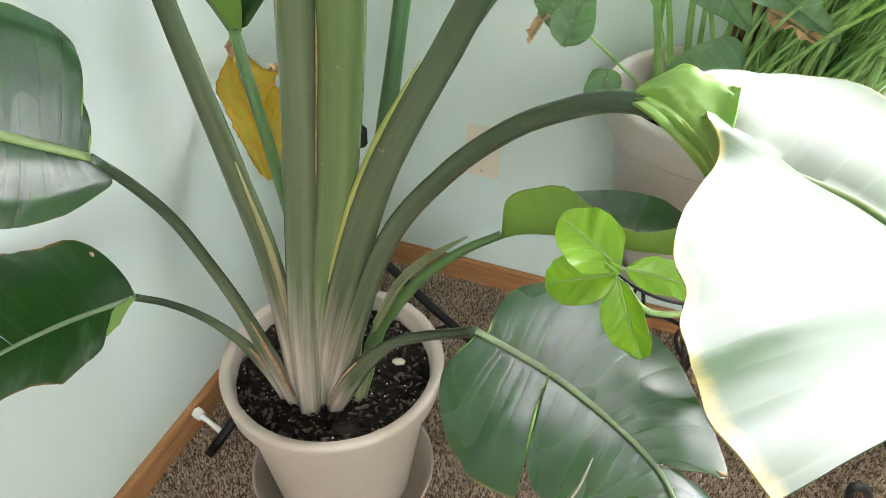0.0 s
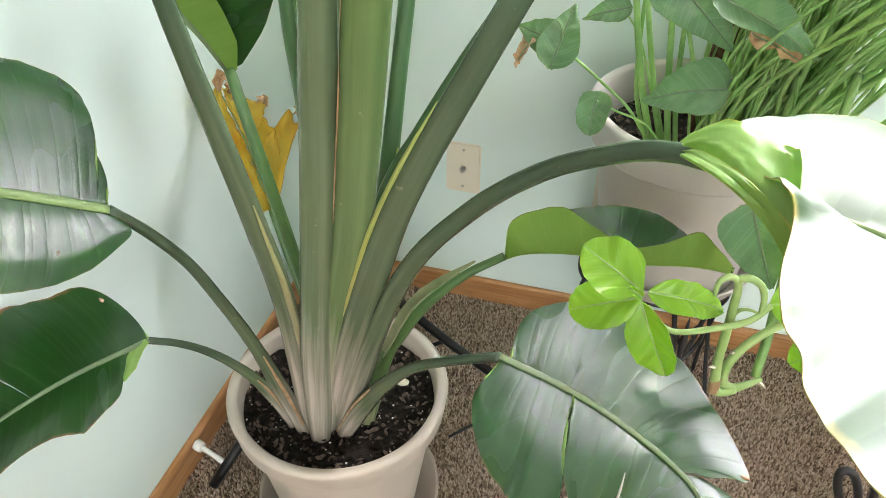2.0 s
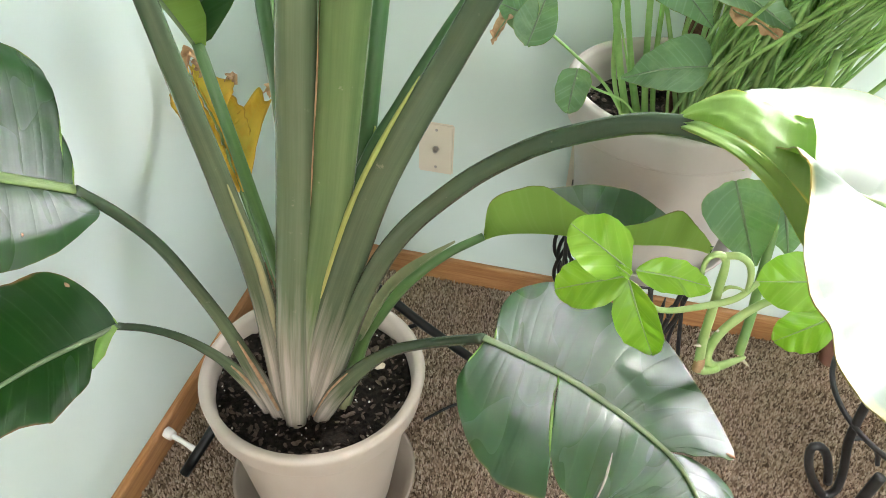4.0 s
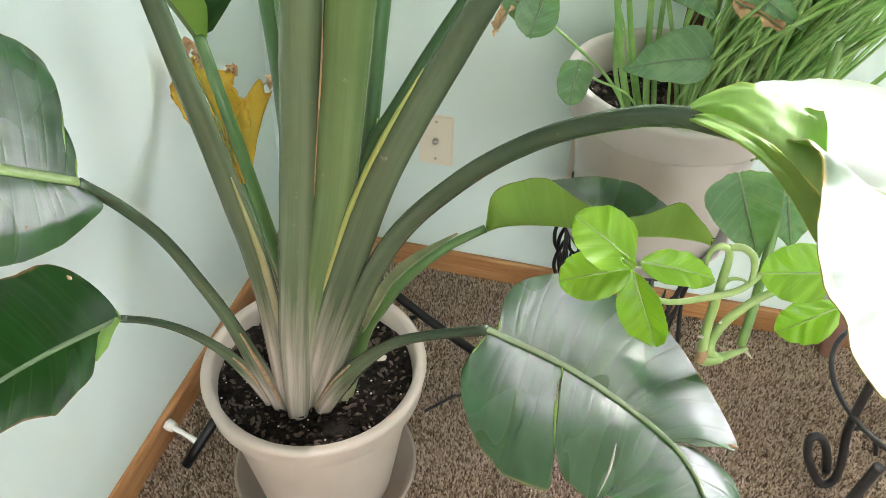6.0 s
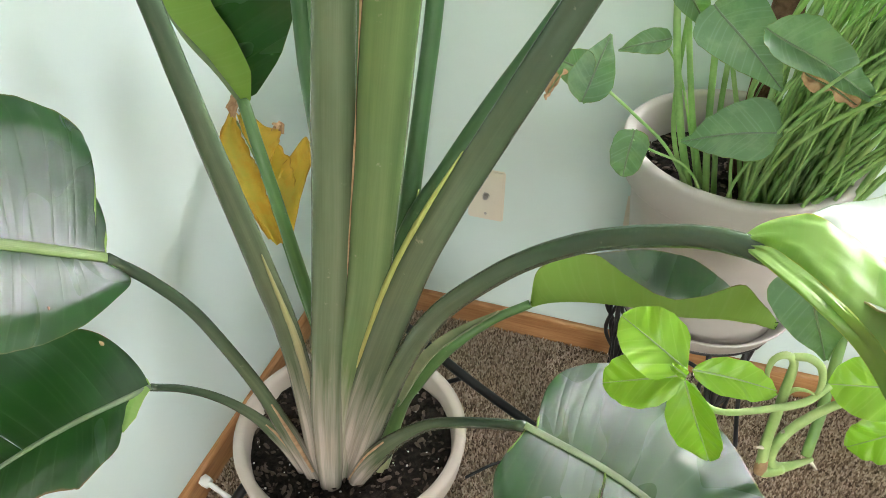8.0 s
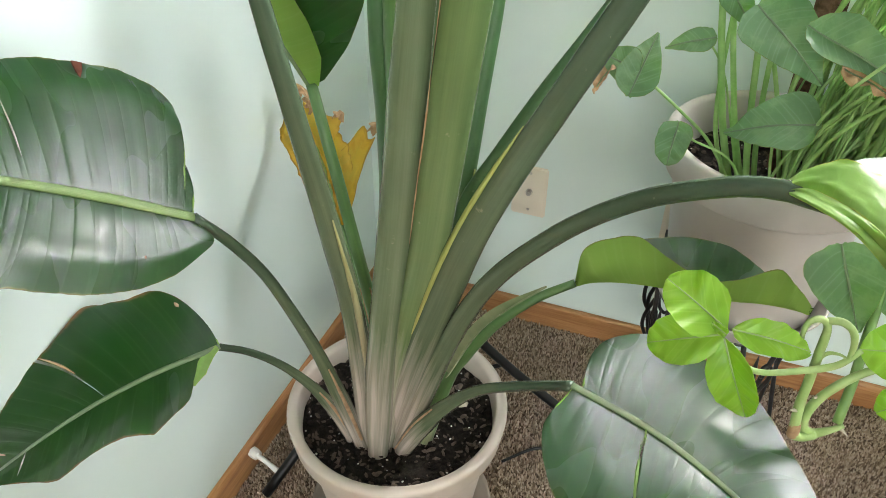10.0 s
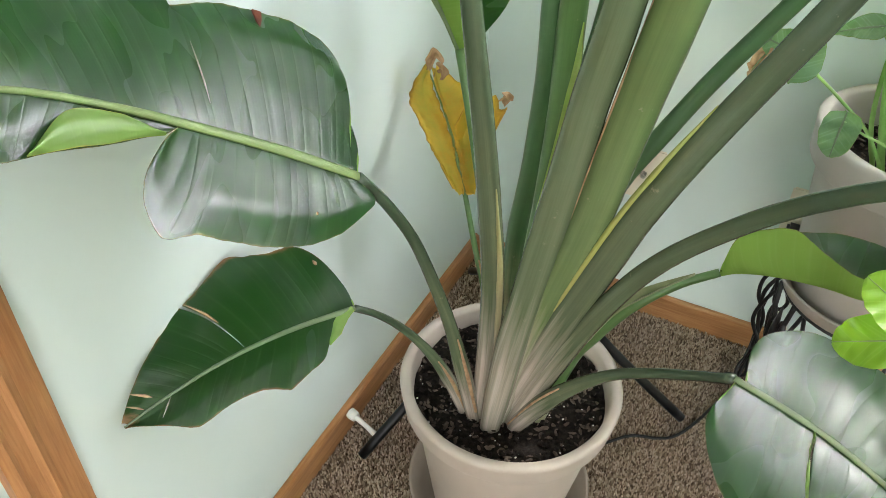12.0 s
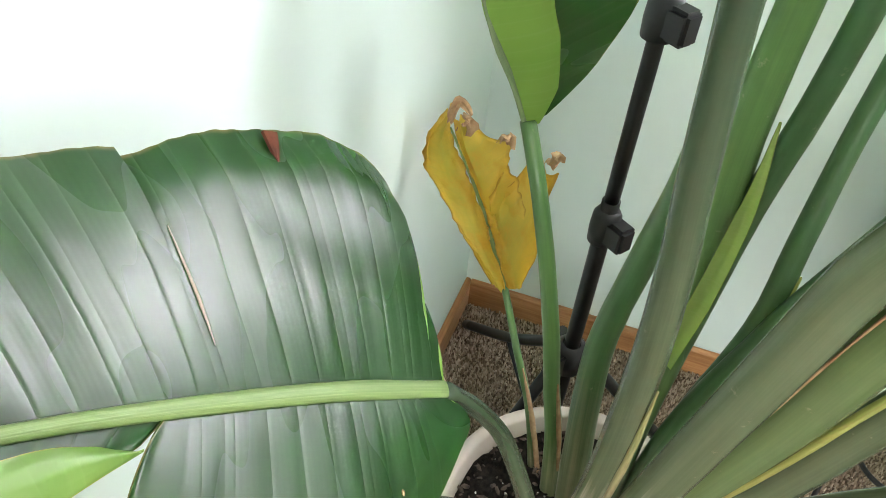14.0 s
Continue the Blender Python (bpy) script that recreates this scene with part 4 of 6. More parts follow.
sheath_edge(beside(S4, (0.010, -0.006, 0), 0.2, 0.50), (0.002, 0.005, 0.004, 0.001), s4, "sheath_lime", "bright yellow-green sheath edge")
sheath_edge(beside(S9, (0.010, -0.006, 0), 0.10, 0.42), (0.002, 0.0028, 0.001), s9, "brown", "torn dry sheath edge")
sheath_edge(beside(S10, (0.007, -0.004, 0.003), 0.05, 0.35), (0.002, 0.0028, 0.001), s10, "brown", "torn dry sheath edge")
sheath_edge(beside(S8, (-0.010, -0.008, 0.004), 0.05, 0.40), (0.002, 0.003, 0.001), s8, "brown", "torn dry sheath edge")
sheath_edge(beside(S11, (0.008, -0.004, 0), 0.12, 0.42), (0.002, 0.0035, 0.001), s11, "brown", "torn dry sheath edge")
sheath_edge(beside(S12, (0.004, -0.003, 0), 0.05, 0.6), (0.0035, 0.004, 0.001), s12, "brown", "torn dry sheath edge")

# split sheath standing off the curled leaf's stalk
on_plant(leaf("sheath_tip", plant, [(0.395, -0.600, 0.425), (0.430, -0.590, 0.505), (0.465, -0.585, 0.552), (0.505, -0.577, 0.592)], (-0.5, -0.3, 0.8), (0.010, 0.013, 0.010, 0.001), (0.010, 0.013, 0.010, 0.001),
              (MAT["stem_green"], MAT["stem_green"]), rib_r=None, fold=(40, 40), nu=20, nv=4, ripple=0.0, thick=0.0015))

# leaf over the corner beside the west wall
FWD = [(0, 0), (0.12, 14), (0.3, 28), (1, 34)]
RIB_A = [(0.187, -0.772, 0.736), (0.147, -0.832, 0.786), (0.106, -0.902, 0.838), (0.078, -0.955, 0.874), (0.059, -1.007, 0.904), (0.050, -1.06, 0.92), (0.048, -1.13, 0.92)]
BASE_UP = [(0.0, 0.003, 0.0), (0.001, 0.030, 0.001), (-0.006, 0.055, 0.002), (0.004, 0.074, 0.005), (0.028, 0.092, 0.012), (0.032, 0.104, 0.018), (0.022, 0.121, 0.023), (0.014, 0.136, 0.030), (0.045, 0.148, 0.048), (0.10, 0.153, 0.082),
           (0.15, 0.155, 0.115), (0.20, 0.151, 0.152), (0.26, 0.144, 0.20), (0.33, 0.134, 0.26), (0.40, 0.119, 0.325), (0.428, 0.1135, 0.350)]
MID_UP = [(0.429, 0.1175, 0.350), (0.46, 0.115, 0.378), (0.50, 0.109, 0.415), (0.54, 0.104, 0.45), (0.60, 0.096, 0.51), (0.70, 0.080, 0.62), (0.85, 0.050, 0.80), (0.95, 0.020, 0.93), (1.0, 0.002, 1.0)]
BASE_LOW = [(0.022, 0.008, 0.018), (-0.015, 0.008, 0.020), (-0.046, 0.012, 0.024), (-0.050, 0.022, 0.030), (-0.018, 0.037, 0.042), (0.03, 0.057, 0.058), (0.07, 0.070, 0.082), (0.15, 0.087, 0.13), (0.25, 0.096, 0.21), (0.33, 0.0965, 0.28), (0.40, 0.096, 0.33),
            (0.452, 0.103, 0.37), (0.472, 0.100, 0.384), (0.494, 0.078, 0.395), (0.489, 0.056, 0.403), (0.466, 0.034, 0.410), (0.442, 0.016, 0.415), (0.420, 0.004, 0.418)]
MID_LOW = [(0.420, 0.003, 0.420), (0.446, 0.013, 0.424), (0.470, 0.017, 0.432), (0.53, 0.028, 0.47), (0.59, 0.036, 0.53), (0.65, 0.043, 0.59), (0.712, 0.049, 0.66), (0.76, 0.050, 0.71), (0.85, 0.040, 0.81), (0.95, 0.018, 0.93), (1.0, 0.002, 1.0)]
broad = on_plant(lobed_leaf("leaf", plant, RIB_A, (0.72, 0.10, 0.69), [
    (1, BASE_UP, dict(rows=130, fold=[(0, 3), (0.08, 6)], roll=-4, crease=(0.78, [(0, -18), (0.25, -14), (0.4, -6)]))), (1, MID_UP, dict(rows=90, fold=6, roll=-4)),
    (-1, BASE_LOW, dict(rows=130, fold=2, roll=-3, crease=(0.62, [(0, -14), (0.3, -14), (0.36, -6), (0.42, -3)]))), (-1, MID_LOW, dict(rows=60, fold=-4, roll=-8))],
    label="broad glossy leaf with a split edge", wave=0.005, ridge=0.0008, ridges=52, seed=2, rib_r=(0.0052, 0.0056, 0.0050, 0.0042, 0.0034, 0.0026, 0.0018, 0.0012), rib_mat=MAT["rib_under"],
    scars=((0, 0.342, 0.22, 0.70, 0.0010, "scar_dry"), (2, 0.12, 0.62, 0.66, 0.0012, "dry_leaf"))))
# torn half of that leaf folded back over itself, its under side up
def on_rib(rib, normal, a, w, lift):
    """A point beside a rib: share along it, distance to the right, height."""
    C = spline(rib, 160)
    i = min(int(a * 159), 158)
    t = Vector(C[i + 1] - C[i]).normalized()
    nn = (Vector(normal) - t * Vector(normal).dot(t)).normalized()
    return tuple(Vector(C[i]) + t.cross(nn) * w + nn * lift)


NA = (0.72, 0.10, 0.69)
FOLD = [on_rib(RIB_A, NA, a, w, 0.0015) for a, w in ((0.452, -0.0155), (0.50, -0.0235), (0.56, -0.0330), (0.63, -0.0420), (0.712, -0.0500))]
FREE = [on_rib(RIB_A, NA, a, w, h) for a, w, h in ((0.456, -0.0150, 0.003), (0.50, -0.0100, 0.006), (0.56, -0.0085, 0.007), (0.63, -0.0150, 0.006), (0.706, -0.0480, 0.003))]
HALF = [tuple((Vector(p) + Vector(q)) / 2 + Vector(NA) * 0.004) for p, q in zip(FOLD, FREE)]
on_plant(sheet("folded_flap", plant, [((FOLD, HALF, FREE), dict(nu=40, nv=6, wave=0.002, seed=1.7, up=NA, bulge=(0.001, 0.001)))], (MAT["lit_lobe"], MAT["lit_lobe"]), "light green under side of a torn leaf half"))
# lower leaf against the west wall
RIB_B = [(0.152, -0.739, 0.516), (0.108, -0.810, 0.520), (0.072, -0.874, 0.516), (0.045, -0.935, 0.508), (0.026, -0.989, 0.500)]
on_plant(lobed_leaf("leaf", plant, RIB_B, (0.42, -0.24, 0.87), [
    (1, [(0.0, 0.003, 0.0), (0.004, 0.025, 0.001), (0.014, 0.045, 0.005), (0.05, 0.070, 0.02), (0.10, 0.090, 0.05), (0.16, 0.099, 0.10), (0.25, 0.100, 0.17), (0.33, 0.106, 0.24), (0.396, 0.111, 0.30), (0.5, 0.094, 0.38), (0.60, 0.0805, 0.475)], dict(rows=100, fold=6, roll=-14)),
    (1, [(0.612, 0.0795, 0.475), (0.66, 0.075, 0.52), (0.72, 0.063, 0.58), (0.80, 0.048, 0.67), (0.87, 0.034, 0.76), (0.93, 0.022, 0.86), (1.0, 0.005, 0.98)], dict(rows=60, fold=6, roll=-12)),
    (-1, [(0.03, 0.002, 0.02), (0.085, 0.005, 0.05), (0.12, 0.012, 0.07), (0.145, 0.022, 0.08), (0.20, 0.045, 0.11), (0.30, 0.055, 0.19), (0.385, 0.063, 0.26), (0.41, 0.060, 0.29), (0.50, 0.049, 0.36), (0.63, 0.045, 0.47), (0.74, 0.0465, 0.57), (0.797, 0.045, 0.62), (0.86, 0.030, 0.72), (0.95, 0.010, 0.90), (1.0, 0.002, 0.98)], dict(rows=110, fold=4, roll=-8))],
    mats=(MAT["leaf_torn"], MAT["leaf_under"]), label="dark green leaf with a brown torn tip", wave=0.006, seed=5, ridge=0.0005, rib_r=(0.0034, 0.0030, 0.0024, 0.0018, 0.0010), rib_mat=MAT["rib"],
    scars=((0, 0.470, 0.52, 1.0, 0.0016, "dry_leaf"), (1, 0.835, 0.35, 1.0, 0.0016, "dry_leaf"), (2, 0.80, 0.1, 0.75, 0.0008, "scar_dry"), (1, 0.90, 0.2, 1.0, 0.0012, "dry_leaf"), (0, 0.055, 0.72, 0.80, 0.0024, "dry_leaf"))))
# leaf reaching over the carpet
RIB_C = [(0.571, -0.742, 0.617), (0.61, -0.750, 0.612), (0.650, -0.759, 0.606), (0.705, -0.782, 0.598), (0.758, -0.815, 0.589), (0.784, -0.860, 0.583), (0.800, -0.925, 0.575)]
on_plant(lobed_leaf("leaf", plant, RIB_C, (0.142, -0.027, 0.989), [
    (-1, [(0.03, 0.005, 0.028), (0.028, 0.012, 0.032), (0.004, 0.036, 0.040), (-0.003, 0.058, 0.048), (0.010, 0.080, 0.060), (0.05, 0.100, 0.09), (0.09, 0.112, 0.12), (0.14, 0.121, 0.16), (0.25, 0.125, 0.24), (0.34, 0.123, 0.31), (0.42, 0.117, 0.38), (0.54, 0.093, 0.46), (0.62, 0.073, 0.53), (0.676, 0.058, 0.585), (0.662, 0.043, 0.592), (0.645, 0.022, 0.599)], dict(rows=130, fold=4, roll=-12)),
    (-1, [(0.650, 0.022, 0.602), (0.676, 0.039, 0.612), (0.714, 0.047, 0.64), (0.76, 0.045, 0.68), (0.85, 0.032, 0.79), (1.0, 0.002, 1.0)], dict(rows=50, fold=-6, roll=-26)),
    (1, [(0.008, 0.004, 0.006), (0.0, 0.028, 0.012), (-0.010, 0.047, 0.018), (0.0, 0.062, 0.028), (0.03, 0.080, 0.04), (0.06, 0.093, 0.055), (0.10, 0.106, 0.08), (0.15, 0.118, 0.11), (0.22, 0.127, 0.15), (0.30, 0.129, 0.19), (0.38, 0.124, 0.215), (0.437, 0.117, 0.228), (0.40, 0.102, 0.234), (0.35, 0.079, 0.239), (0.30, 0.048, 0.243), (0.247, 0.005, 0.246)], dict(rows=110, fold=2, roll=-10, crease=(0.70, -14))),
    (1, [(0.250, 0.005, 0.250), (0.29, 0.036, 0.256), (0.33, 0.062, 0.265), (0.36, 0.079, 0.278), (0.41, 0.094, 0.305), (0.47, 0.102, 0.35), (0.55, 0.102, 0.42), (0.65, 0.094, 0.53), (0.75, 0.078, 0.65), (0.88, 0.045, 0.82), (1.0, 0.002, 1.0)], dict(rows=110, fold=5, roll=-14))],
    label="broad glossy leaf split down to its rib", wave=0.004, ridge=0.0008, seed=9, rib_r=(0.0042, 0.0038, 0.0034, 0.0028, 0.0022, 0.0016, 0.0010), rib_mat=MAT["rib"], ridges=54,
    scars=((3, 0.455, 0.42, 0.95, 0.0012, "scar_dry"), (0, 0.03, 0.35, 0.65, 0.0016, "dry_leaf"), (0, 0.584, 0.90, 1.0, 0.0022, "dry_leaf"))))
# rolled leaf before the second pot
CURVE_TROUGH = [(0.53, -0.52, 0.564), (0.595, -0.496, 0.561), (0.667, -0.479, 0.555), (0.753, -0.465, 0.552), (0.809, -0.454, 0.555)]
on_plant(sheet("leaf", plant, [(([(0.531, -0.516, 0.568), (0.545, -0.441, 0.567), (0.593, -0.416, 0.573), (0.654, -0.396, 0.578), (0.705, -0.39, 0.571), (0.741, -0.395, 0.557), (0.783, -0.409, 0.535), (0.804, -0.453, 0.557)], CURVE_TROUGH, [(0.53, -0.517, 0.567), (0.535, -0.529, 0.619), (0.556, -0.512, 0.628), (0.594, -0.494, 0.63), (0.636, -0.497, 0.611), (0.669, -0.501, 0.596), (0.713, -0.49, 0.597), (0.754, -0.47, 0.61), (0.777, -0.476, 0.6), (0.806, -0.453, 0.557)]), dict(nu=60, nv=10, bulge=(-0.010, -0.014), wave=0.004, seed=6.1))], (MAT["leaf"], MAT["leaf_under"]), "young leaf folded into a trough"))
# leaf at the back, folded over
on_plant(leaf("leaf", plant, [(0.153, -0.472, 0.735), (0.137, -0.500, 0.80), (0.117, -0.530, 0.868), (0.106, -0.525, 0.96), (0.100, -0.505, 1.06), (0.10, -0.47, 1.18)], (0.80, -0.58, 0.12),
              [(0, 0.012), (0.08, 0.036), (0.2, 0.048), (0.4, 0.058), (0.6, 0.070), (0.85, 0.06), (1, 0.003)], [(0, 0.02), (0.06, 0.070), (0.15, 0.115), (0.3, 0.155), (0.5, 0.170), (0.7, 0.165), (0.85, 0.12), (1, 0.003)],
              label="upright leaf folded over on itself", fold=(128, [(0, 22), (0.4, 20), (0.7, 5)]), roll=(22, -6), nu=60, nv=10, wave=0.008, rib_r=(0.004, 0.0015), seed=15, mats=(MAT["leaf"], MAT["leaf_under"])))
CURVE_DL = [(0.138, -0.443, 0.506), (0.09, -0.415, 0.54), (0.048, -0.381, 0.563), (0.02, -0.359, 0.577), (0.014, -0.329, 0.594), (0.029, -0.313, 0.628)]
CURVE_DUR_IN = [(0.097, -0.363, 0.544), (0.079, -0.348, 0.563), (0.062, -0.336, 0.582), (0.05, -0.328, 0.597), (0.038, -0.32, 0.623)]
CURVE_DUR = [(0.111, -0.382, 0.573), (0.118, -0.358, 0.594), (0.113, -0.322, 0.61), (0.082, -0.317, 0.61), (0.045, -0.314, 0.629)]
CURVE_DLR_IN = [(0.151, -0.423, 0.488), (0.14, -0.412, 0.501), (0.128, -0.399, 0.517), (0.118, -0.387, 0.525), (0.104, -0.37, 0.541)]
CURVE_DLR = [(0.172, -0.434, 0.509), (0.175, -0.409, 0.551), (0.17, -0.328, 0.597), (0.149, -0.31, 0.601), (0.123, -0.35, 0.57)]
CURVE_RIDGE = [(0.681, -0.855, 0.938), (0.696, -0.862, 0.949), (0.708, -0.892, 0.962), (0.72, -0.943, 0.981), (0.725, -0.97, 0.989)]
CURVE_TOP = [(0.681, -0.854, 0.939), (0.691, -0.85, 0.949), (0.707, -0.867, 0.967), (0.725, -0.899, 0.978), (0.732, -0.924, 0.99)]
CURVE_LOW = [(0.682, -0.855, 0.937), (0.693, -0.903, 0.959), (0.706, -0.935, 0.969), (0.726, -0.938, 0.953), (0.741, -0.957, 0.941)]
CURVE_RIB = [(0.698, -0.856, 0.941), (0.718, -0.865, 0.941), (0.738, -0.877, 0.94), (0.763, -0.893, 0.935), (0.791, -0.912, 0.938), (0.807, -0.947, 0.948), (0.824, -0.987, 0.957), (0.837, -1.027, 0.968)]
CURVE_NEAR = [(0.707, -0.876, 0.948), (0.718, -0.923, 0.973), (0.722, -0.966, 0.994), (0.729, -0.968, 0.98), (0.721, -1.011, 0.981), (0.721, -1.035, 0.981), (0.727, -1.047, 0.98), (0.727, -1.063, 0.98), (0.731, -1.074, 0.979), (0.737, -1.111, 0.996), (0.751, -1.129, 0.997)]
CURVE_FAR = [(0.707, -0.845, 0.942), (0.723, -0.824, 0.945), (0.748, -0.789, 0.935), (0.773, -0.765, 0.929), (0.81, -0.765, 0.928), (0.843, -0.817, 0.924), (0.853, -0.927, 0.925), (0.85, -1.03, 0.95), (0.86, -1.1, 0.96)]
# dying leaf in the corner
DR = [(0.151, -0.423, 0.488), (0.119, -0.389, 0.523), (0.092, -0.359, 0.55), (0.062, -0.336, 0.582), (0.039, -0.323, 0.61), (0.036, -0.313, 0.634)]
dying = on_plant(sheet("dying_leaf", plant, [
    ((DR, [tuple(Vector(p).lerp(Vector(q), 0.5) + Vector((0.008, -0.012, 0))) for p, q in zip(DR, CURVE_DL)], CURVE_DL), dict(wave=0.020, seed=3.1, nv=8, ragged=0.22, up=(0.5, -0.8, 0.2))),
    ((CURVE_DUR_IN, [tuple(Vector(p) + Vector((0.015, -0.014, 0.004))) for p in CURVE_DUR_IN], CURVE_DUR), dict(wave=0.016, seed=5.7, nv=8, ragged=0.22, up=(0.5, -0.8, 0.2))),
    ((CURVE_DLR_IN, [tuple(Vector(p) + Vector((0.018, -0.006, 0.006))) for p in CURVE_DLR_IN], CURVE_DLR), dict(wave=0.020, seed=8.3, nv=8, ragged=0.22, up=(0.5, -0.8, 0.2))),
    (([(0.148, -0.420, 0.490), (0.119, -0.389, 0.523), (0.092, -0.359, 0.550), (0.066, -0.338, 0.578)], [(0.158, -0.412, 0.505), (0.136, -0.378, 0.541), (0.110, -0.350, 0.566), (0.080, -0.332, 0.588)], [(0.164, -0.408, 0.520), (0.150, -0.366, 0.560), (0.128, -0.340, 0.580), (0.096, -0.326, 0.596)]), dict(wave=0.010, seed=9.6, nv=6, ragged=0.2, up=(0.5, -0.8, 0.2))),
], (MAT["yellow"], MAT["yellow"]), "yellow and brown withered torn leaf"))
tube_part("midrib", DR[:5], (0.0032, 0.0026, 0.0012), MAT["rib_under"], dying, sides=8, n=24)
cu = [(0.04, -0.332, 0.623), (0.05, -0.329, 0.651), (0.067, -0.337, 0.641)]
leaf("dry_tip", dying, [cu[0], cu[1], cu[2]], (0.3, -0.9, 0.3), (0.004, 0.012, 0.010, 0.003), (0.006, 0.010, 0.012, 0.003), (MAT["dry_leaf"], MAT["dry_leaf"]), rib_r=None, fold=(50, 60), nu=16, nv=4, wave=0.02, label="curled brown dry tip")
for k, (p0, p1, p2) in enumerate((((0.052, -0.326, 0.612), (0.066, -0.330, 0.630), (0.058, -0.340, 0.640)), ((0.100, -0.318, 0.604), (0.112, -0.322, 0.618), (0.104, -0.332, 0.622)), ((0.158, -0.316, 0.592), (0.170, -0.318, 0.606), (0.162, -0.328, 0.612)))):
    leaf("dry_tip", dying, [p0, p1, p2], (0.4, -0.8, 0.2), (0.006, 0.009, 0.007, 0.001), (0.005, 0.010, 0.006, 0.001), (MAT["dry_leaf"], MAT["dry_leaf"]), rib_r=None, fold=(30, 50), nu=14, nv=4, wave=0.02, label="curled brown dry tip", seed=70 + k)
# leaf toward the light, its foot folded over
lit = on_plant(sheet("leaf", plant, [((CURVE_FAR, CURVE_RIB, CURVE_NEAR), dict(nu=70, nv=12, bulge=(0.012, 0.004), wave=0.004, seed=2.2))], (MAT["leaf_edge"], MAT["leaf_under"]), "broad leaf shining white in the window light"))
tube_part("midrib", [tuple(Vector(p) + Vector((0, 0, 0.001))) for p in CURVE_RIB], (0.0032, 0.0028, 0.0024, 0.0020), MAT["rib_under"], lit, sides=8, n=40, flat=0.4)
def between(a, b, k, push=(0, 0, 0)):
    """The line at share k from one curve to another."""
    A, B = spline(a, 7), spline(b, 7)
    return [tuple(Vector(p).lerp(Vector(q), k) + Vector(push)) for p, q in zip(A, B)]


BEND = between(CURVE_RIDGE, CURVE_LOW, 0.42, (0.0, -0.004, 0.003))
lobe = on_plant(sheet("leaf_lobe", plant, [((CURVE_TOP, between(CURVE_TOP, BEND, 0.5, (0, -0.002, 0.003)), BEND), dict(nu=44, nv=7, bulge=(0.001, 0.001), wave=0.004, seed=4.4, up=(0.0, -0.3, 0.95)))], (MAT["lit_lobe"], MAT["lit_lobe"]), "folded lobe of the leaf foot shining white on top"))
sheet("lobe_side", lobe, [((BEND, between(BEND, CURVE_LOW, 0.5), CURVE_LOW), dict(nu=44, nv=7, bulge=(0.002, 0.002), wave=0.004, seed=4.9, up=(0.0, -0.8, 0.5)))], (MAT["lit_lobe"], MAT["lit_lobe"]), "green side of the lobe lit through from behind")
# split sheath tips
for pts, w in (([(0.322, -0.588, 0.62), (0.331, -0.588, 0.70), (0.336, -0.584, 0.79), (0.334, -0.578, 0.852)], 0.0085),):
    on_plant(leaf("sheath_tip", plant, pts, (-0.2, -0.9, 0.3), (w, w, w * 0.8, 0.0005), (w, w, w * 0.8, 0.0005), (MAT["sheath_leaf"], MAT["sheath_leaf"]), rib_r=None, fold=(25, 25), nu=20, nv=4, ripple=0.0, thick=0.001, label="pointed yellow-green sheath tip"))


def crown_leaf(pts, way, normal, length, width, seed, rise, radius):
    """The upper length of a tall stalk and the leaf at its head."""
    C = spline(pts, 40)
    p0, t = Vector(C[-1]), Vector(C[-1] - C[-4]).normalized()
    w = Vector(way).normalized()
    p = p0 + t * rise + Vector((0, 0, rise * 0.15))
    stalk([tuple(p0 - t * 0.01), tuple(p0 + t * rise * 0.5 + Vector((0, 0, rise * 0.05))), tuple(p)], (radius, radius * 0.9, radius * 0.75), name="upper_stalk")
    rib = [tuple(p), tuple(p + t * length * 0.22 + w * length * 0.08), tuple(p + t * length * 0.40 + w * length * 0.30), tuple(p + t * length * 0.48 + w * length * 0.62), tuple(p + t * length * 0.42 + w * length * 0.92)]
    tab = [(0, width * 0.45), (0.05, width * 0.75), (0.2, width), (0.5, width * 0.98), (0.8, width * 0.6), (1, 0.004)]
    on_plant(leaf("leaf", plant, rib, normal, tab, tab, label="large upper leaf on a tall stalk", sweep=(FWD, FWD), cup=(0.12, 0.12), wave=0.02, nu=40, nv=8, rib_r=(0.006, 0.002), seed=seed))


crown_leaf(S1, (-0.5, -0.3, 0.1), (0.5, 0.2, 0.85), 0.42, 0.11, 51, 0.30, 0.0075)
crown_leaf(S2, (-0.55, -0.55, 0.0), (0.7, 0.5, 0.55), 0.50, 0.15, 52, 0.45, 0.0125)
crown_leaf(S3, (0.3, -0.6, 0.0), (0.6, 0.6, 0.55), 0.46, 0.15, 53, 0.50, 0.017)
crown_leaf(S5, (0.6, -0.5, 0.0), (-0.5, 0.1, 0.85), 0.48, 0.12, 54, 0.40, 0.011)
crown_leaf(S13, (-0.6, 0.5, 0.0), (0.5, -0.4, 0.8), 0.50, 0.14, 55, 0.06, 0.0102)
crown_leaf(S14, (-0.3, 0.8, 0.3), (0.0, -0.6, 0.8), 0.46, 0.13, 56, 0.25, 0.0117)
crown_leaf(S4, (-0.5, 0.3, 0.1), (0.3, -0.3, 0.9), 0.44, 0.12, 57, 0.35, 0.0080)
crown_leaf(S16, (-0.8, 0.15, 0.0), (0.4, 0.1, 0.9), 0.46, 0.13, 58, 0.05, 0.0090)
crown_leaf(S15, (-0.2, -0.7, 0.3), (-0.2, 0.3, 0.9), 0.40, 0.11, 59, 0.40, 0.0088)

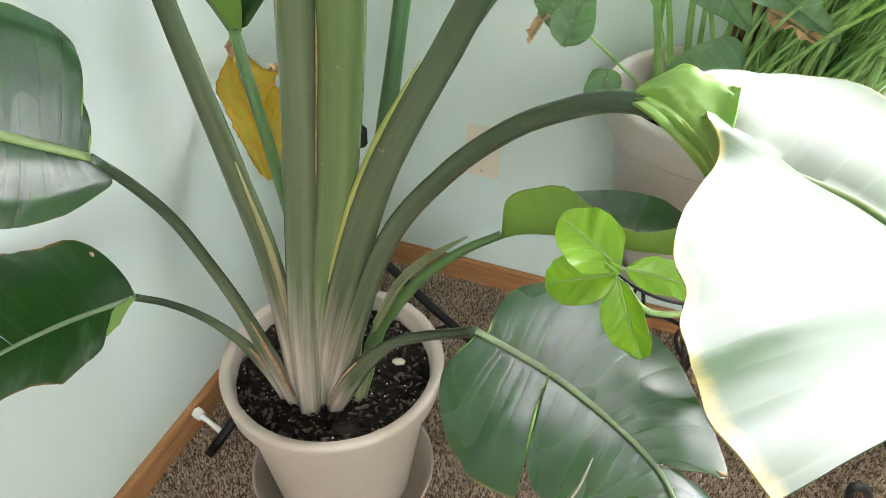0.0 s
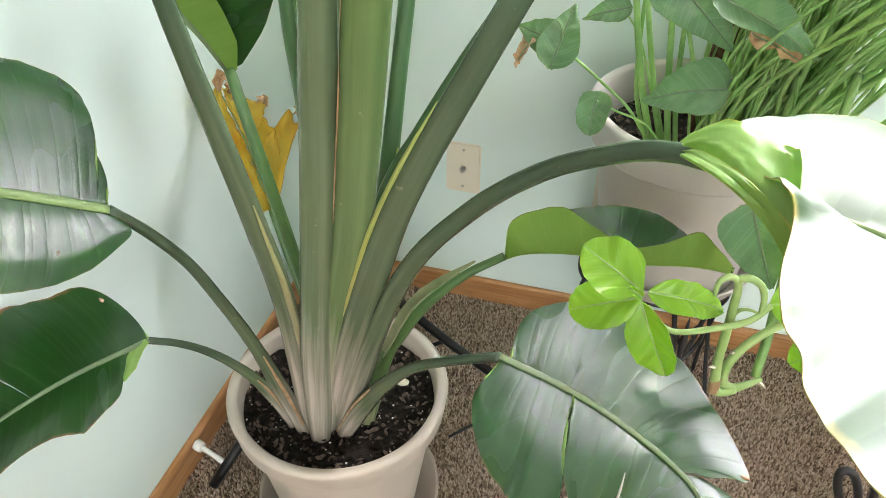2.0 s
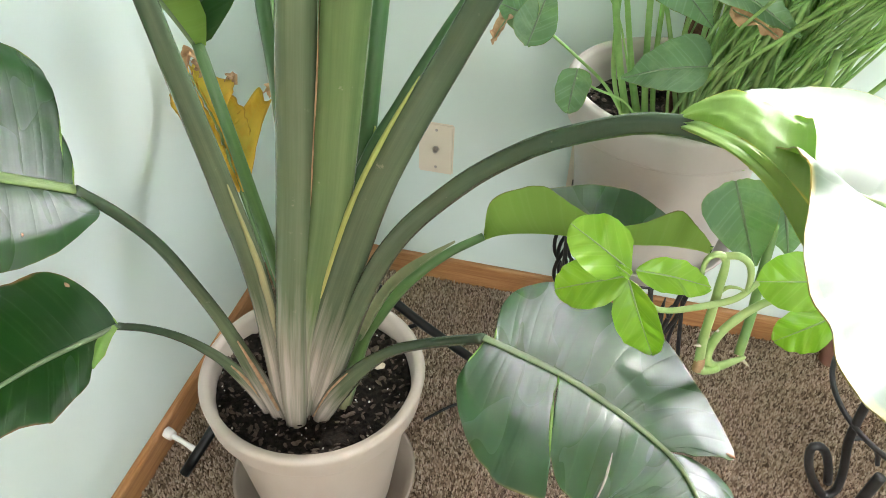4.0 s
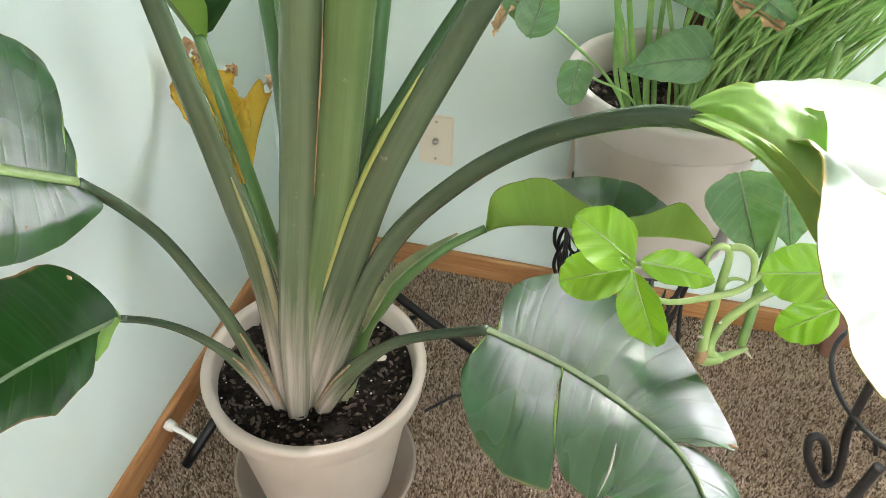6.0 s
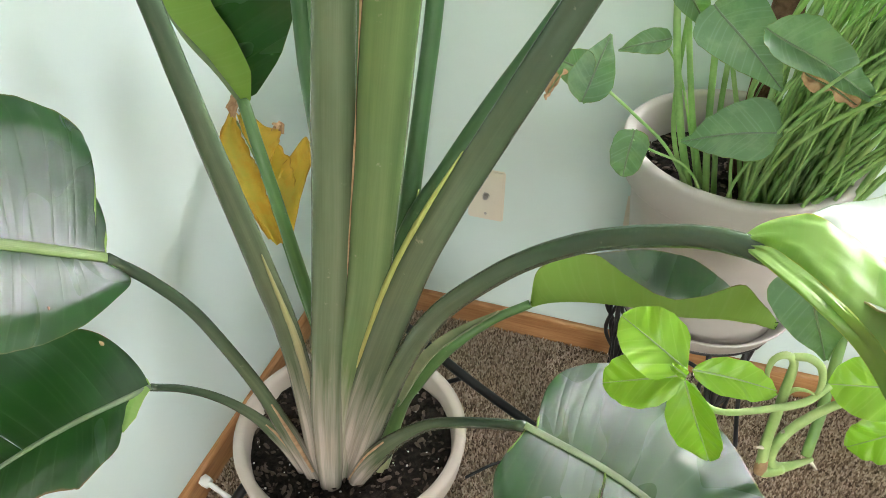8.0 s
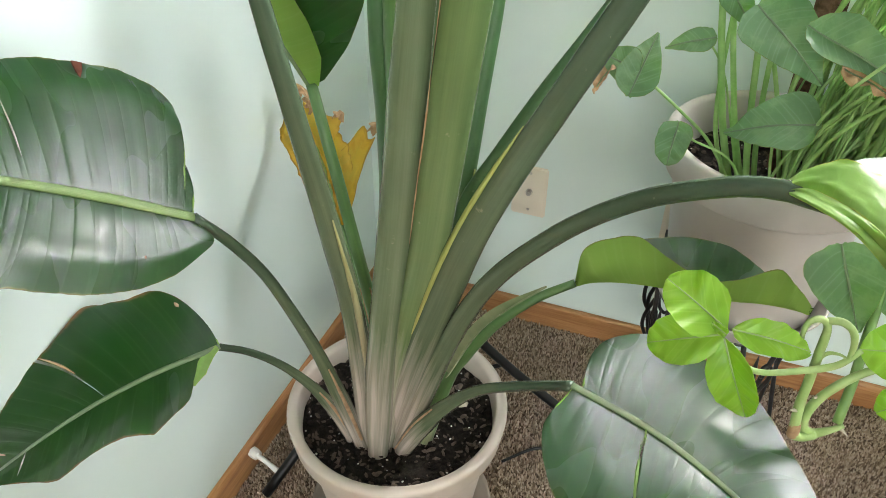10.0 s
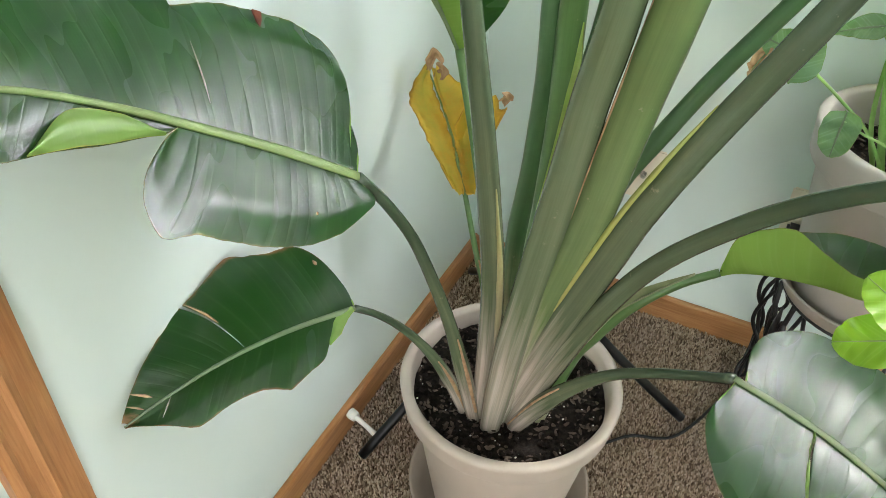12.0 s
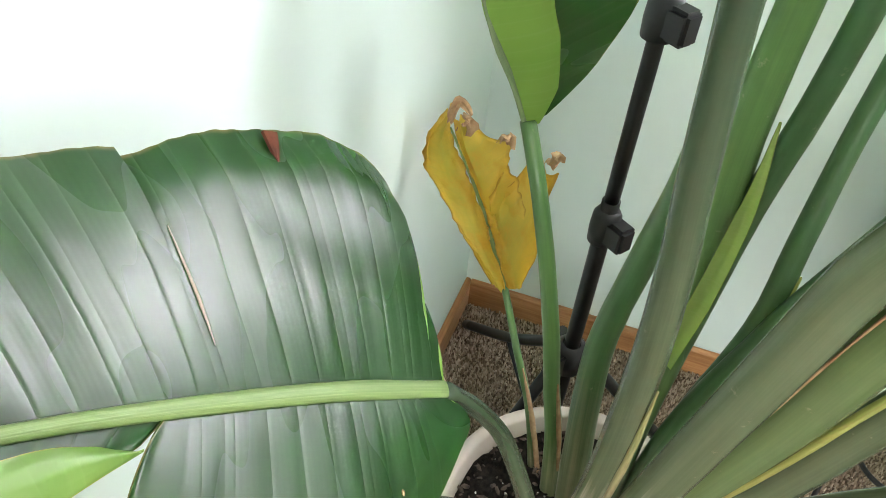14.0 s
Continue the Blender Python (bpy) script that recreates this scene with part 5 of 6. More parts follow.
# dry brown spot on the edge of the broad leaf
d0 = Vector((0.08, -0.085, -0.08)).normalized()
p0 = Vector((0.0675, -0.746, 0.8685))
on_plant(leaf("dry_patch", plant, [tuple(p0), tuple(p0 + d0 * 0.009), tuple(p0 + d0 * 0.018)], (0.72, 0.1, 0.69), (0.005, 0.0035, 0.0006), (0.005, 0.003, 0.0006), (MAT["dry_spot"], MAT["dry_spot"]), rib_r=None, nu=8, nv=3, thick=0.002, label="red-brown dry spot on the leaf edge"))

on_plant(leaf("folded_edge", plant, [(0.151, -0.742, 0.519), (0.147, -0.758, 0.516), (0.148, -0.776, 0.511), (0.152, -0.794, 0.504)], (0.42, -0.24, 0.87), (0.004, 0.008, 0.009, 0.001), (0.003, 0.006, 0.006, 0.001), (MAT["lit_lobe"], MAT["lit_lobe"]), rib_r=None, nu=16, nv=4, fold=(-15, -15), thick=0.001, label="yellow-green folded foot of a dark leaf"))


# ---- light stand behind the plant ----
stand = thing("light_stand", "black tripod light stand behind the plant", "tripod", (0.245, -0.335, 0))
st_inv = Matrix.Translation(stand.location).inverted()


def st(ob):
    ob.matrix_parent_inverse = st_inv
    return ob


PX, PY = 0.239, -0.345
st(tube_part("pole", [(PX, PY, 0.10), (PX, PY, 0.35), (PX, PY, 0.585)], (0.0105, 0.0105), MAT["tube"], stand, sides=20))
st(tube_part("pole", [(PX, PY, 0.56), (PX, PY, 1.0), (PX, PY, 1.9)], (0.0088, 0.0088), MAT["tube"], stand, sides=20))
for z in (0.552, 0.806):
    bm = bmesh.new()
    lathe(bm, [(0.010, -0.026), (0.0165, -0.024), (0.0175, -0.006), (0.0165, 0.014), (0.013, 0.020), (0.009, 0.022)], 20)
    c = st(part("clamp_collar", bm, MAT["black"], stand))
    c.location = (PX, PY, z)
    bm = bmesh.new()
    box(bm, 0.008, 0.036, -0.012, 0.012, -0.020, 0.014, 0.004)
    k = part("clamp_knob", bm, MAT["black"], c, smooth=False)
    k.rotation_euler = (0, 0, radians(-35))
bm = bmesh.new()
lathe(bm, [(0.010, 0.06), (0.020, 0.062), (0.022, 0.085), (0.020, 0.105), (0.012, 0.11)], 20)
st(part("hub", bm, MAT["black"], stand)).location = (PX, PY, 0.235)
for ex, ey in ((0.066, -0.615), (0.550, -0.268), (0.030, -0.075)):
    d = Vector((ex - PX, ey - PY, 0)).normalized()
    st(tube_part("leg", [(PX + d.x * 0.028, PY + d.y * 0.028, 0.315), (PX + (ex - PX) * 0.5, PY + (ey - PY) * 0.5, 0.165), (ex, ey, 0.012)], (0.0085, 0.0085, 0.009), MAT["tube"], stand, sides=12))
    m = Vector(((PX + ex) / 2, (PY + ey) / 2, 0.160))
    bm = bmesh.new()
    box(bm, 0.014, 0.040, -0.010, 0.010, -0.020, 0.022, 0.003)
    br = st(part("bracket", bm, MAT["black"], stand, smooth=False))
    br.location, br.rotation_euler = (PX, PY, 0.315), (0, 0, math.atan2(d.y, d.x))
    st(tube_part("strut", [(PX, PY, 0.08), tuple(Vector((PX, PY, 0.08)).lerp(m, 0.5)), tuple(m)], (0.004, 0.004), MAT["tube"], stand, sides=8))

# white plastic wand lying on the tripod leg
wand = thing("plastic_wand", "white plastic twist wand with a hexagonal end", "wand", (0.0, 0.0, 0.0))
tube_part("shaft", [(0.022, -0.572, 0.052), (0.050, -0.578, 0.047), (0.088, -0.588, 0.040)], (0.0052, 0.0042, 0.0065), MAT["white"], wand, sides=10)
tube_part("head", [(0.0165, -0.5705, 0.052), (0.024, -0.5722, 0.052), (0.031, -0.574, 0.0515)], (0.0105, 0.0105, 0.0095), MAT["white"], wand, sides=6)


def cable(name, label, pts, r, mat="black"):
    return tagged(tube_part(name, pts, (r, r), MAT[mat], sides=8, n=60), label, "cable", "black cables")


cable("power_cable", "thin black power cable lying on the carpet", [(0.43, -0.40, 0.011), (0.476, -0.352, 0.011), (0.520, -0.335, 0.011), (0.549, -0.315, 0.011), (0.575, -0.270, 0.011), (0.599, -0.210, 0.011), (0.622, -0.150, 0.012)], 0.0028)
cable("power_cable", "thin black cable hanging from the light stand", [(0.275, -0.345, 1.10), (0.268, -0.340, 0.95), (0.262, -0.340, 0.87), (0.256, -0.343, 0.845)], 0.0025)

# ---- second pot on its iron stand ----
P2 = (0.746, -0.195)
Z2 = 0.355


def iron_stand(label, at, height, r, turn=0):
    s = thing("plant_stand", label, "plant stand", at, "black iron plant stands")
    for z, q in ((height, r), (height * 0.42, r * 0.55)):
        bm = bmesh.new()
        tube(bm, [(q * math.cos(a), q * math.sin(a), z) for a in [6.2832 * i / 24 for i in range(25)]], (0.004, 0.004), sides=8, n=49, cap=False)
        part("ring", bm, MAT["iron"], s)
    for i in range(4):
        a = radians(turn + 90 * i)
        c, q = math.cos(a), math.sin(a)

        def at_(rad, z, side=0.0):
            return (c * rad - q * side, q * rad + c * side, z)

        leg = tube_part("leg", [at_(r, height, -0.030), at_(r * 1.02, height * 0.62, -0.006), at_(r * 1.10, height * 0.25, 0.022), at_(r * 1.20, 0.004, 0.040)], (0.0042, 0.0040, 0.0040), MAT["iron"], s, sides=10, n=30)
        tube_part("brace", [at_(r, height, 0.030), at_(r * 0.99, height * 0.62, 0.006), at_(r * 1.04, height * 0.25, -0.022), at_(r * 1.12, 0.004, -0.040)], (0.0042, 0.0040, 0.0040), MAT["iron"], leg, sides=10, n=30)
        for sd in (-1, 1):
            tube_part("scroll", [at_(r * 1.01, height * 0.64, 0), at_(r * 1.0, height * 0.70, sd * 0.018), at_(r * 1.0, height * 0.80, sd * 0.030), at_(r * 1.0, height * 0.87, sd * 0.022), at_(r * 1.0, height * 0.84, sd * 0.012), at_(r * 1.0, height * 0.79, sd * 0.016)],
                      (0.0038, 0.0035, 0.003), MAT["iron"], leg, sides=8, n=40)
        tube_part("spear", [at_(r * 1.01, height * 0.62), at_(r * 1.0, height * 0.78), at_(r * 1.0, height * 0.93)], (0.002, 0.007, 0.001), MAT["iron"], leg, sides=8, n=16)
    return s


iron_stand("black wrought iron plant stand with scrolled legs", (P2[0], P2[1], 0.004), Z2 - 0.012, 0.118, 25)
saucer("beige plastic saucer on an iron stand under a pot", (P2[0], P2[1], Z2 - 0.004), 0.140, 0.034)
flower_pot("large beige plastic flower pot on an iron stand", (P2[0], P2[1], Z2 + 0.003), 0.280, 0.160, 0.112, 0.055, mat="pot_grey")
soil((P2[0], P2[1], Z2 + 0.222), 0.138, 7, "dark potting soil with chips in the second pot", False)


for q, lab in (((0.0, 0.0), "black cable bundle hanging from the plant stand"), ((0.009, -0.006), "black cable looped beside the plant stand"), ((-0.007, 0.008), "black cable trailing down to the carpet")):
    cable("power_cable", lab, [(0.640 + q[0], -0.130 + q[1], 0.300), (0.622 + q[0] * 2, -0.128 + q[1], 0.275), (0.614 + q[0], -0.125, 0.235), (0.622 - q[0], -0.125 + q[1], 0.180), (0.636 + q[0], -0.128 + q[1], 0.115), (0.632, -0.125 + q[1] * 2, 0.085), (0.626 + q[0], -0.135, 0.045), (0.622 + q[1] * 3, -0.145 + q[0] * 3, 0.014)], 0.0036)
cable("power_cable", "black cable coiled in a tight loop", [(0.640, -0.128, 0.292), (0.648, -0.126, 0.262), (0.656, -0.126, 0.235), (0.648, -0.124, 0.215), (0.636, -0.126, 0.228), (0.630, -0.128, 0.262), (0.625, -0.130, 0.285)], 0.0034)

# low iron stand with curled feet
RC = (1.266, -0.298, 0.2)
low_stand = thing("plant_stand", "low black iron plant stand with curled feet and a ring", "plant stand", (RC[0], RC[1], 0.0), "black iron plant stands")
ls_inv = Matrix.Translation(low_stand.location).inverted()
bm = bmesh.new()
tube(bm, [(RC[0] + 0.175 * math.cos(a), RC[1] + 0.175 * math.sin(a), RC[2]) for a in [6.2832 * i / 32 for i in range(33)]], (0.0045, 0.0045), sides=10, n=80, cap=False)
part("ring", bm, MAT["iron"], low_stand).matrix_parent_inverse = ls_inv
for name, pts, r in (("leg", [(1.11, -0.376, 0.374), (1.11, -0.375, 0.313), (1.111, -0.375, 0.26), (1.113, -0.375, 0.209), (1.12, -0.373, 0.15), (1.138, -0.37, 0.078), (1.145, -0.368, 0.021), (1.129, -0.372, 0.008), (1.103, -0.377, 0.042), (1.079, -0.382, 0.089), (1.068, -0.384, 0.131), (1.075, -0.383, 0.142), (1.092, -0.379, 0.128), (1.111, -0.375, 0.087), (1.125, -0.372, 0.043)], 0.0072), ("leg", [(1.134, -0.466, 0.2), (1.125, -0.471, 0.12), (1.112, -0.479, 0.008)], 0.0085), ("leg", [(RC[0] + 0.12, RC[1] + 0.12, RC[2] + 0.09), (RC[0] + 0.14, RC[1] + 0.14, 0.10), (RC[0] + 0.16, RC[1] + 0.16, 0.008)], 0.0072), ("scroll", [(1.124, -0.373, 0.165), (1.135, -0.37, 0.167), (1.15, -0.367, 0.158), (1.171, -0.363, 0.134), (1.185, -0.36, 0.1)], 0.0040)):
    tube_part(name, pts, (r, r), MAT["iron"], low_stand, sides=10, n=70).matrix_parent_inverse = ls_inv

foot = thing("furniture_foot", "dark brown wooden furniture foot on the carpet", "furniture foot", (1.18, -0.043, 0.006))
bm = bmesh.new()
lathe(bm, [(0.0, 0.0), (0.016, 0.0), (0.019, 0.004), (0.020, 0.03), (0.022, 0.07), (0.026, 0.12), (0.0, 0.12)], 24)
part("foot_block", bm, MAT["clay"], foot)

# ---- arrowhead plant ----
arrow = thing("arrowhead_plant", "bushy arrowhead plant with green stems paled by haze and mottled leaves", "plant", (P2[0], P2[1], Z2 + 0.22))
ar_inv = Matrix.Translation(arrow.location).inverted()


def ar(ob):
    ob.matrix_parent_inverse = ar_inv
    return ob


def heart(parent, foot, tip, normal, width, mats, label="", lobe=0.18, name="leaf", fold=(12, 12), seed=0, wave=0.006, fix=None, cuts=(), roll=(0, 0), mid=None, blunt=False):
    """A heart-shaped leaf from its foot to its tip."""
    f, t = Vector(foot), Vector(tip)
    m = Vector(mid) if mid else f.lerp(t, 0.5) + Vector(normal).normalized() * (t - f).length * 0.06
    back = f + (f - t) * lobe
    w = [(0, 0.10 * width), (0.03, 0.42 * width), (0.08, 0.70 * width), (0.18, 0.94 * width), (0.32, width), (0.5, 0.86 * width), (0.7, 0.58 * width), (0.88, 0.24 * width), (1, 0.002)]
    if blunt:
        w = [(0, 0.12 * width), (0.04, 0.50 * width), (0.10, 0.80 * width), (0.25, width), (0.55, 0.98 * width), (0.8, 0.78 * width), (0.93, 0.48 * width), (1, 0.003)]
    ob = leaf(name, parent, [tuple(back), tuple(f), tuple(m), tuple(t)], normal, w, w, mats, rib_r=(0.0010, 0.0014, 0.0011, 0.0005), rib_mat=MAT["rib"], nu=34, nv=7, ripple=0.0010, veins=60, sweep=([(0, -26), (0.14, -10), (0.32, 14), (1, 34)], [(0, -26), (0.14, -10), (0.32, 14), (1, 34)]), fold=fold, label=label, seed=seed, wave=wave, thick=0.0005, rib_up=0.0008, roll=roll)
    return fix(ob) if fix else ob


AL = (MAT["arrow_leaf"], MAT["leaf_under"])
VL = (MAT["vine_leaf"], MAT["vine_leaf"])
heart(arrow, (0.606, -0.376, 0.716), (0.604, -0.402, 0.680), (-0.2, -0.9, 0.35), 0.022, AL, "small dark leaf hanging over the rim", fix=ar, seed=31, lobe=0.25, blunt=True)
heart(arrow, (0.540, -0.268, 0.735), (0.552, -0.230, 0.778), (0.0, -0.8, 0.5), 0.030, AL, "dark leaf with a brown withered corner", fix=ar, seed=32, lobe=0.6)
heart(arrow, (0.530, -0.264, 0.738), (0.480, -0.252, 0.748), (0.0, -0.8, 0.5), 0.026, AL, "dark leaf with a brown withered corner", fix=ar, seed=37)
heart(arrow, (0.500, -0.262, 0.732), (0.486, -0.290, 0.704), (-0.5, -0.7, 0.3), 0.014, (MAT["dry_leaf"], MAT["dry_leaf"]), "shrivelled brown leaf tip", fix=ar, seed=38, wave=0.02)
heart(arrow, (0.752, -0.400, 0.764), (0.660, -0.382, 0.726), (0.0, -0.45, 0.88), 0.042, AL, "mottled green leaf over the soil", fix=ar, seed=33, lobe=0.05)
heart(arrow, (0.617, -0.245, 0.785), (0.565, -0.253, 0.768), (0.1, -0.7, 0.7), 0.018, AL, "small mottled leaf", fix=ar, seed=34)
heart(arrow, (0.676, -0.282, 0.838), (0.752, -0.352, 0.790), (-0.1, -0.7, 0.7), 0.044, AL, "large mottled green leaf", fix=ar, seed=35, lobe=0.15)
heart(arrow, (0.735, -0.375, 0.855), (0.835, -0.410, 0.815), (-0.3, -0.4, 0.85), 0.034, AL, "pale edged folded leaf", fix=ar, seed=36, fold=(40, 25))
heart(arrow, (0.630, -0.225, 0.845), (0.665, -0.230, 0.80), (0.1, -0.8, 0.6), 0.022, AL, "small mottled leaf", fix=ar, seed=40)
heart(arrow, (0.772, -0.372, 0.818), (0.818, -0.398, 0.806), (0, -0.5, 0.8), 0.013, (MAT["dry_leaf"], MAT["dry_leaf"]), "shrivelled brown leaf tip", fix=ar, seed=39, wave=0.02)
for pts, r in (([(0.700, -0.275, 0.575), (0.650, -0.290, 0.66), (0.600, -0.285, 0.700), (0.545, -0.270, 0.732)], 0.0022), ([(0.712, -0.295, 0.590), (0.675, -0.360, 0.68), (0.630, -0.375, 0.705), (0.606, -0.376, 0.716)], 0.0016),
               ([(0.732, -0.300, 0.590), (0.730, -0.365, 0.68), (0.748, -0.400, 0.760)], 0.0020), ([(0.700, -0.240, 0.575), (0.650, -0.240, 0.73), (0.617, -0.245, 0.785)], 0.0016),
               ([(0.690, -0.245, 0.575), (0.655, -0.250, 0.69), (0.622, -0.225, 0.84), (0.605, -0.20, 1.02)], 0.0046), ([(0.705, -0.235, 0.575), (0.668, -0.245, 0.70), (0.632, -0.215, 0.86), (0.622, -0.20, 1.02)], 0.0038),
               ([(0.712, -0.262, 0.575), (0.690, -0.262, 0.70), (0.672, -0.228, 0.86), (0.668, -0.20, 1.02)], 0.0042), ([(0.722, -0.250, 0.575), (0.702, -0.255, 0.70), (0.695, -0.225, 0.86), (0.70, -0.20, 1.02)], 0.0034),
               ([(0.680, -0.225, 0.575), (0.650, -0.215, 0.66), (0.640, -0.19, 0.80), (0.64, -0.17, 0.98)], 0.0030)):
    ar(tube_part("stem", pts, (r * 1.15, r, r * 0.9), MAT["arrow_stem"], arrow, sides=9, n=22))
coir = thing("coir_pole", "brown coir fibre pole for climbing plants", "plant pole", (0.755, -0.175, 0.575))
bm = bmesh.new()
lathe(bm, [(0.0, 0.0), (0.019, 0.0), (0.020, 0.2), (0.019, 0.45), (0.018, 0.62), (0.0, 0.625)], 28)
for v in bm.verts:
    q = 1 + 0.10 * noise.noise(Vector((v.co.x * 200, v.co.y * 200, v.co.z * 25)))
    v.co.x, v.co.y = v.co.x * q, v.co.y * q
part("fibre_sleeve", bm, MAT["coir"], coir)
rng = random.Random(11)
for i in range(230):
    a = rng.uniform(-1.9, 1.3)
    q = 0.125 * math.sqrt(rng.random())
    if i < 40:
        q *= 0.7
    x0, y0 = P2[0] + 0.03 + q * math.cos(a), P2[1] + q * math.sin(a)
    lean = rng.uniform(0.0, 0.55) if i < 150 else rng.uniform(0.3, 0.85)
    az = rng.gauss(0.15, 0.75)
    h = rng.uniform(0.18, 0.6) if i < 150 else rng.uniform(0.34, 0.62)
    tipx, tipy = x0 + lean * h * math.cos(az), min(y0 + lean * h * math.sin(az), -0.02)
    z0 = Z2 + 0.215
    fat = rng.uniform(0.4, 0.95)
    bx, by = rng.uniform(-0.05, 0.05), rng.uniform(-0.04, 0.04)
    ar(tube_part("stem", [(x0, y0, z0), (x0 + (tipx - x0) * 0.3 + bx, min(y0 + (tipy - y0) * 0.3 + by, -0.03), z0 + h * 0.45), (tipx, tipy, z0 + h)], (0.0048 * fat, 0.0036 * fat, 0.0026 * fat), MAT[rng.choice(("arrow_stem", "arrow_stem", "arrow_hazed"))], arrow, sides=7, n=16))
    if i % 3 < 2 and h > 0.27:
        n = Vector((rng.uniform(-0.4, 0.4), rng.uniform(-0.9, 0.1), 0.8)).normalized()
        d = Vector((math.cos(az + rng.uniform(-1, 1)), math.sin(az + rng.uniform(-1, 1)), rng.uniform(-0.5, 0.2))).normalized() * rng.uniform(0.05, 0.10)
        e = Vector((tipx, tipy, z0 + h))
        t2 = e + d
        t2.y = max(min(t2.y, -0.01), -0.36)
        heart(arrow, tuple(e), tuple(t2), tuple(n), rng.uniform(0.018, 0.034) if i < 150 else rng.uniform(0.026, 0.044), AL if rng.random() < 0.5 else (MAT["arrow_light"], MAT["leaf_under"]), fix=ar, seed=100 + i)

# ---- lime vine hanging before the pots ----
vine = thing("pothos_vine", "trailing pothos vine with lime green leaves", "plant", (0.80, -0.70, 0.60))
vi_inv = Matrix.Translation(vine.location).inverted()


def vi(ob):
    ob.matrix_parent_inverse = vi_inv
    return ob


vi(tube_part("stem", [(0.88, -0.40, 0.80), (0.850, -0.51, 0.725), (0.832, -0.58, 0.700), (0.822, -0.635, 0.668), (0.818, -0.665, 0.638), (0.814, -0.687, 0.606)], (0.0052, 0.0050, 0.0046), MAT["vine_dark"], vine, sides=10))
vi(tube_part("stem", [(0.820, -0.688, 0.606), (0.808, -0.693, 0.599), (0.794, -0.699, 0.596), (0.784, -0.703, 0.606), (0.782, -0.703, 0.622), (0.787, -0.700, 0.641), (0.800, -0.695, 0.662), (0.818, -0.690, 0.680), (0.840, -0.690, 0.698)], (0.0024, 0.0050, 0.0046, 0.0042, 0.0038, 0.0030), MAT["vine_stem"], vine, sides=10, lump=0.08))
vi(tube_part("stem", [(0.796, -0.700, 0.596), (0.785, -0.708, 0.598), (0.776, -0.715, 0.607), (0.771, -0.716, 0.640), (0.770, -0.715, 0.672), (0.769, -0.714, 0.710), (0.767, -0.715, 0.738), (0.759, -0.718, 0.747), (0.751, -0.722, 0.744), (0.749, -0.725, 0.733), (0.752, -0.726, 0.718)], (0.0046, 0.0048, 0.0046, 0.0042, 0.0038, 0.0030, 0.0014), MAT["vine_stem"], vine, sides=10, n=70, lump=0.10))
vi(tube_part("tendril", [(0.765, -0.715, 0.744), (0.776, -0.716, 0.747), (0.786, -0.716, 0.740), (0.791, -0.716, 0.724), (0.791, -0.715, 0.706)], (0.0032, 0.0034, 0.0032, 0.0026, 0.0012), MAT["vine_stem"], vine, sides=8, lump=0.1))
vi(tube_part("tendril", [(0.768, -0.712, 0.690), (0.774, -0.714, 0.708), (0.782, -0.716, 0.713), (0.789, -0.717, 0.712)], (0.0022, 0.0020, 0.0010), MAT["vine_stem"], vine, sides=8))
vi(tube_part("stem", [(0.696, -0.747, 0.722), (0.712, -0.744, 0.700), (0.729, -0.740, 0.694), (0.757, -0.730, 0.697), (0.784, -0.720, 0.704), (0.800, -0.708, 0.716)], (0.0022, 0.0026, 0.0030, 0.0034, 0.0028), MAT["vine_stem"], vine, sides=8))
vi(tube_part("stem_node", [(0.7745, -0.7155, 0.604), (0.7745, -0.7155, 0.612), (0.7735, -0.716, 0.622)], (0.0050, 0.0056, 0.0048), MAT["brown"], vine, "brown node", sides=10))
for p, d in (((0.786, -0.699, 0.644), (-0.004, -0.006, 0.003)), ((0.769, -0.719, 0.640), (-0.006, -0.004, 0.002)), ((0.818, -0.688, 0.602), (0.008, -0.005, -0.004))):
    vi(tube_part("root_nub", [p, tuple(Vector(p) + Vector(d) * 0.5), tuple(Vector(p) + Vector(d))], (0.0022, 0.0014, 0.0004), MAT["stone"], vine, "tiny dry aerial root", sides=6, n=6))


def oval(foot, tip, normal, width, mats, label, seed, fold=(14, 14), wave=0.005, mid=None):
    """A rounded leaf lobe."""
    f, t = Vector(foot), Vector(tip)
    m = Vector(mid) if mid else f.lerp(t, 0.5) + Vector(normal).normalized() * (t - f).length * 0.05
    w = [(0, 0.004), (0.05, 0.34 * width), (0.15, 0.68 * width), (0.35, 0.96 * width), (0.55, width), (0.75, 0.86 * width), (0.9, 0.56 * width), (0.97, 0.28 * width), (1, 0.002)]
    return vi(leaf("leaf", vine, [tuple(f), tuple(m), tuple(t)], normal, w, w, mats, rib_r=(0.0009, 0.0007, 0.0003), rib_mat=MAT["vine_stem"], nu=30, nv=7, ripple=0.0008, veins=70, sweep=(35, 35), fold=fold, label=label, seed=seed, wave=wave, thick=0.0005, rib_up=0.0008))


oval((0.690, -0.747, 0.736), (0.634, -0.733, 0.764), (-0.05, -0.62, 0.78), 0.0270, VL, "lime green rounded leaf", 41, fold=(18, 4))
oval((0.689, -0.749, 0.733), (0.630, -0.744, 0.698), (-0.1, -0.72, 0.68), 0.0225, VL, "lime green rounded leaf", 42, fold=(4, 16))
oval((0.689, -0.750, 0.730), (0.722, -0.766, 0.664), (-0.25, -0.75, 0.58), 0.0225, VL, "lime green leaf with a folded edge", 43, fold=(34, 6))
oval((0.693, -0.747, 0.738), (0.758, -0.735, 0.724), (0.0, -0.45, 0.90), 0.0150, VL, "lime green narrow leaf", 44, fold=(34, 0))
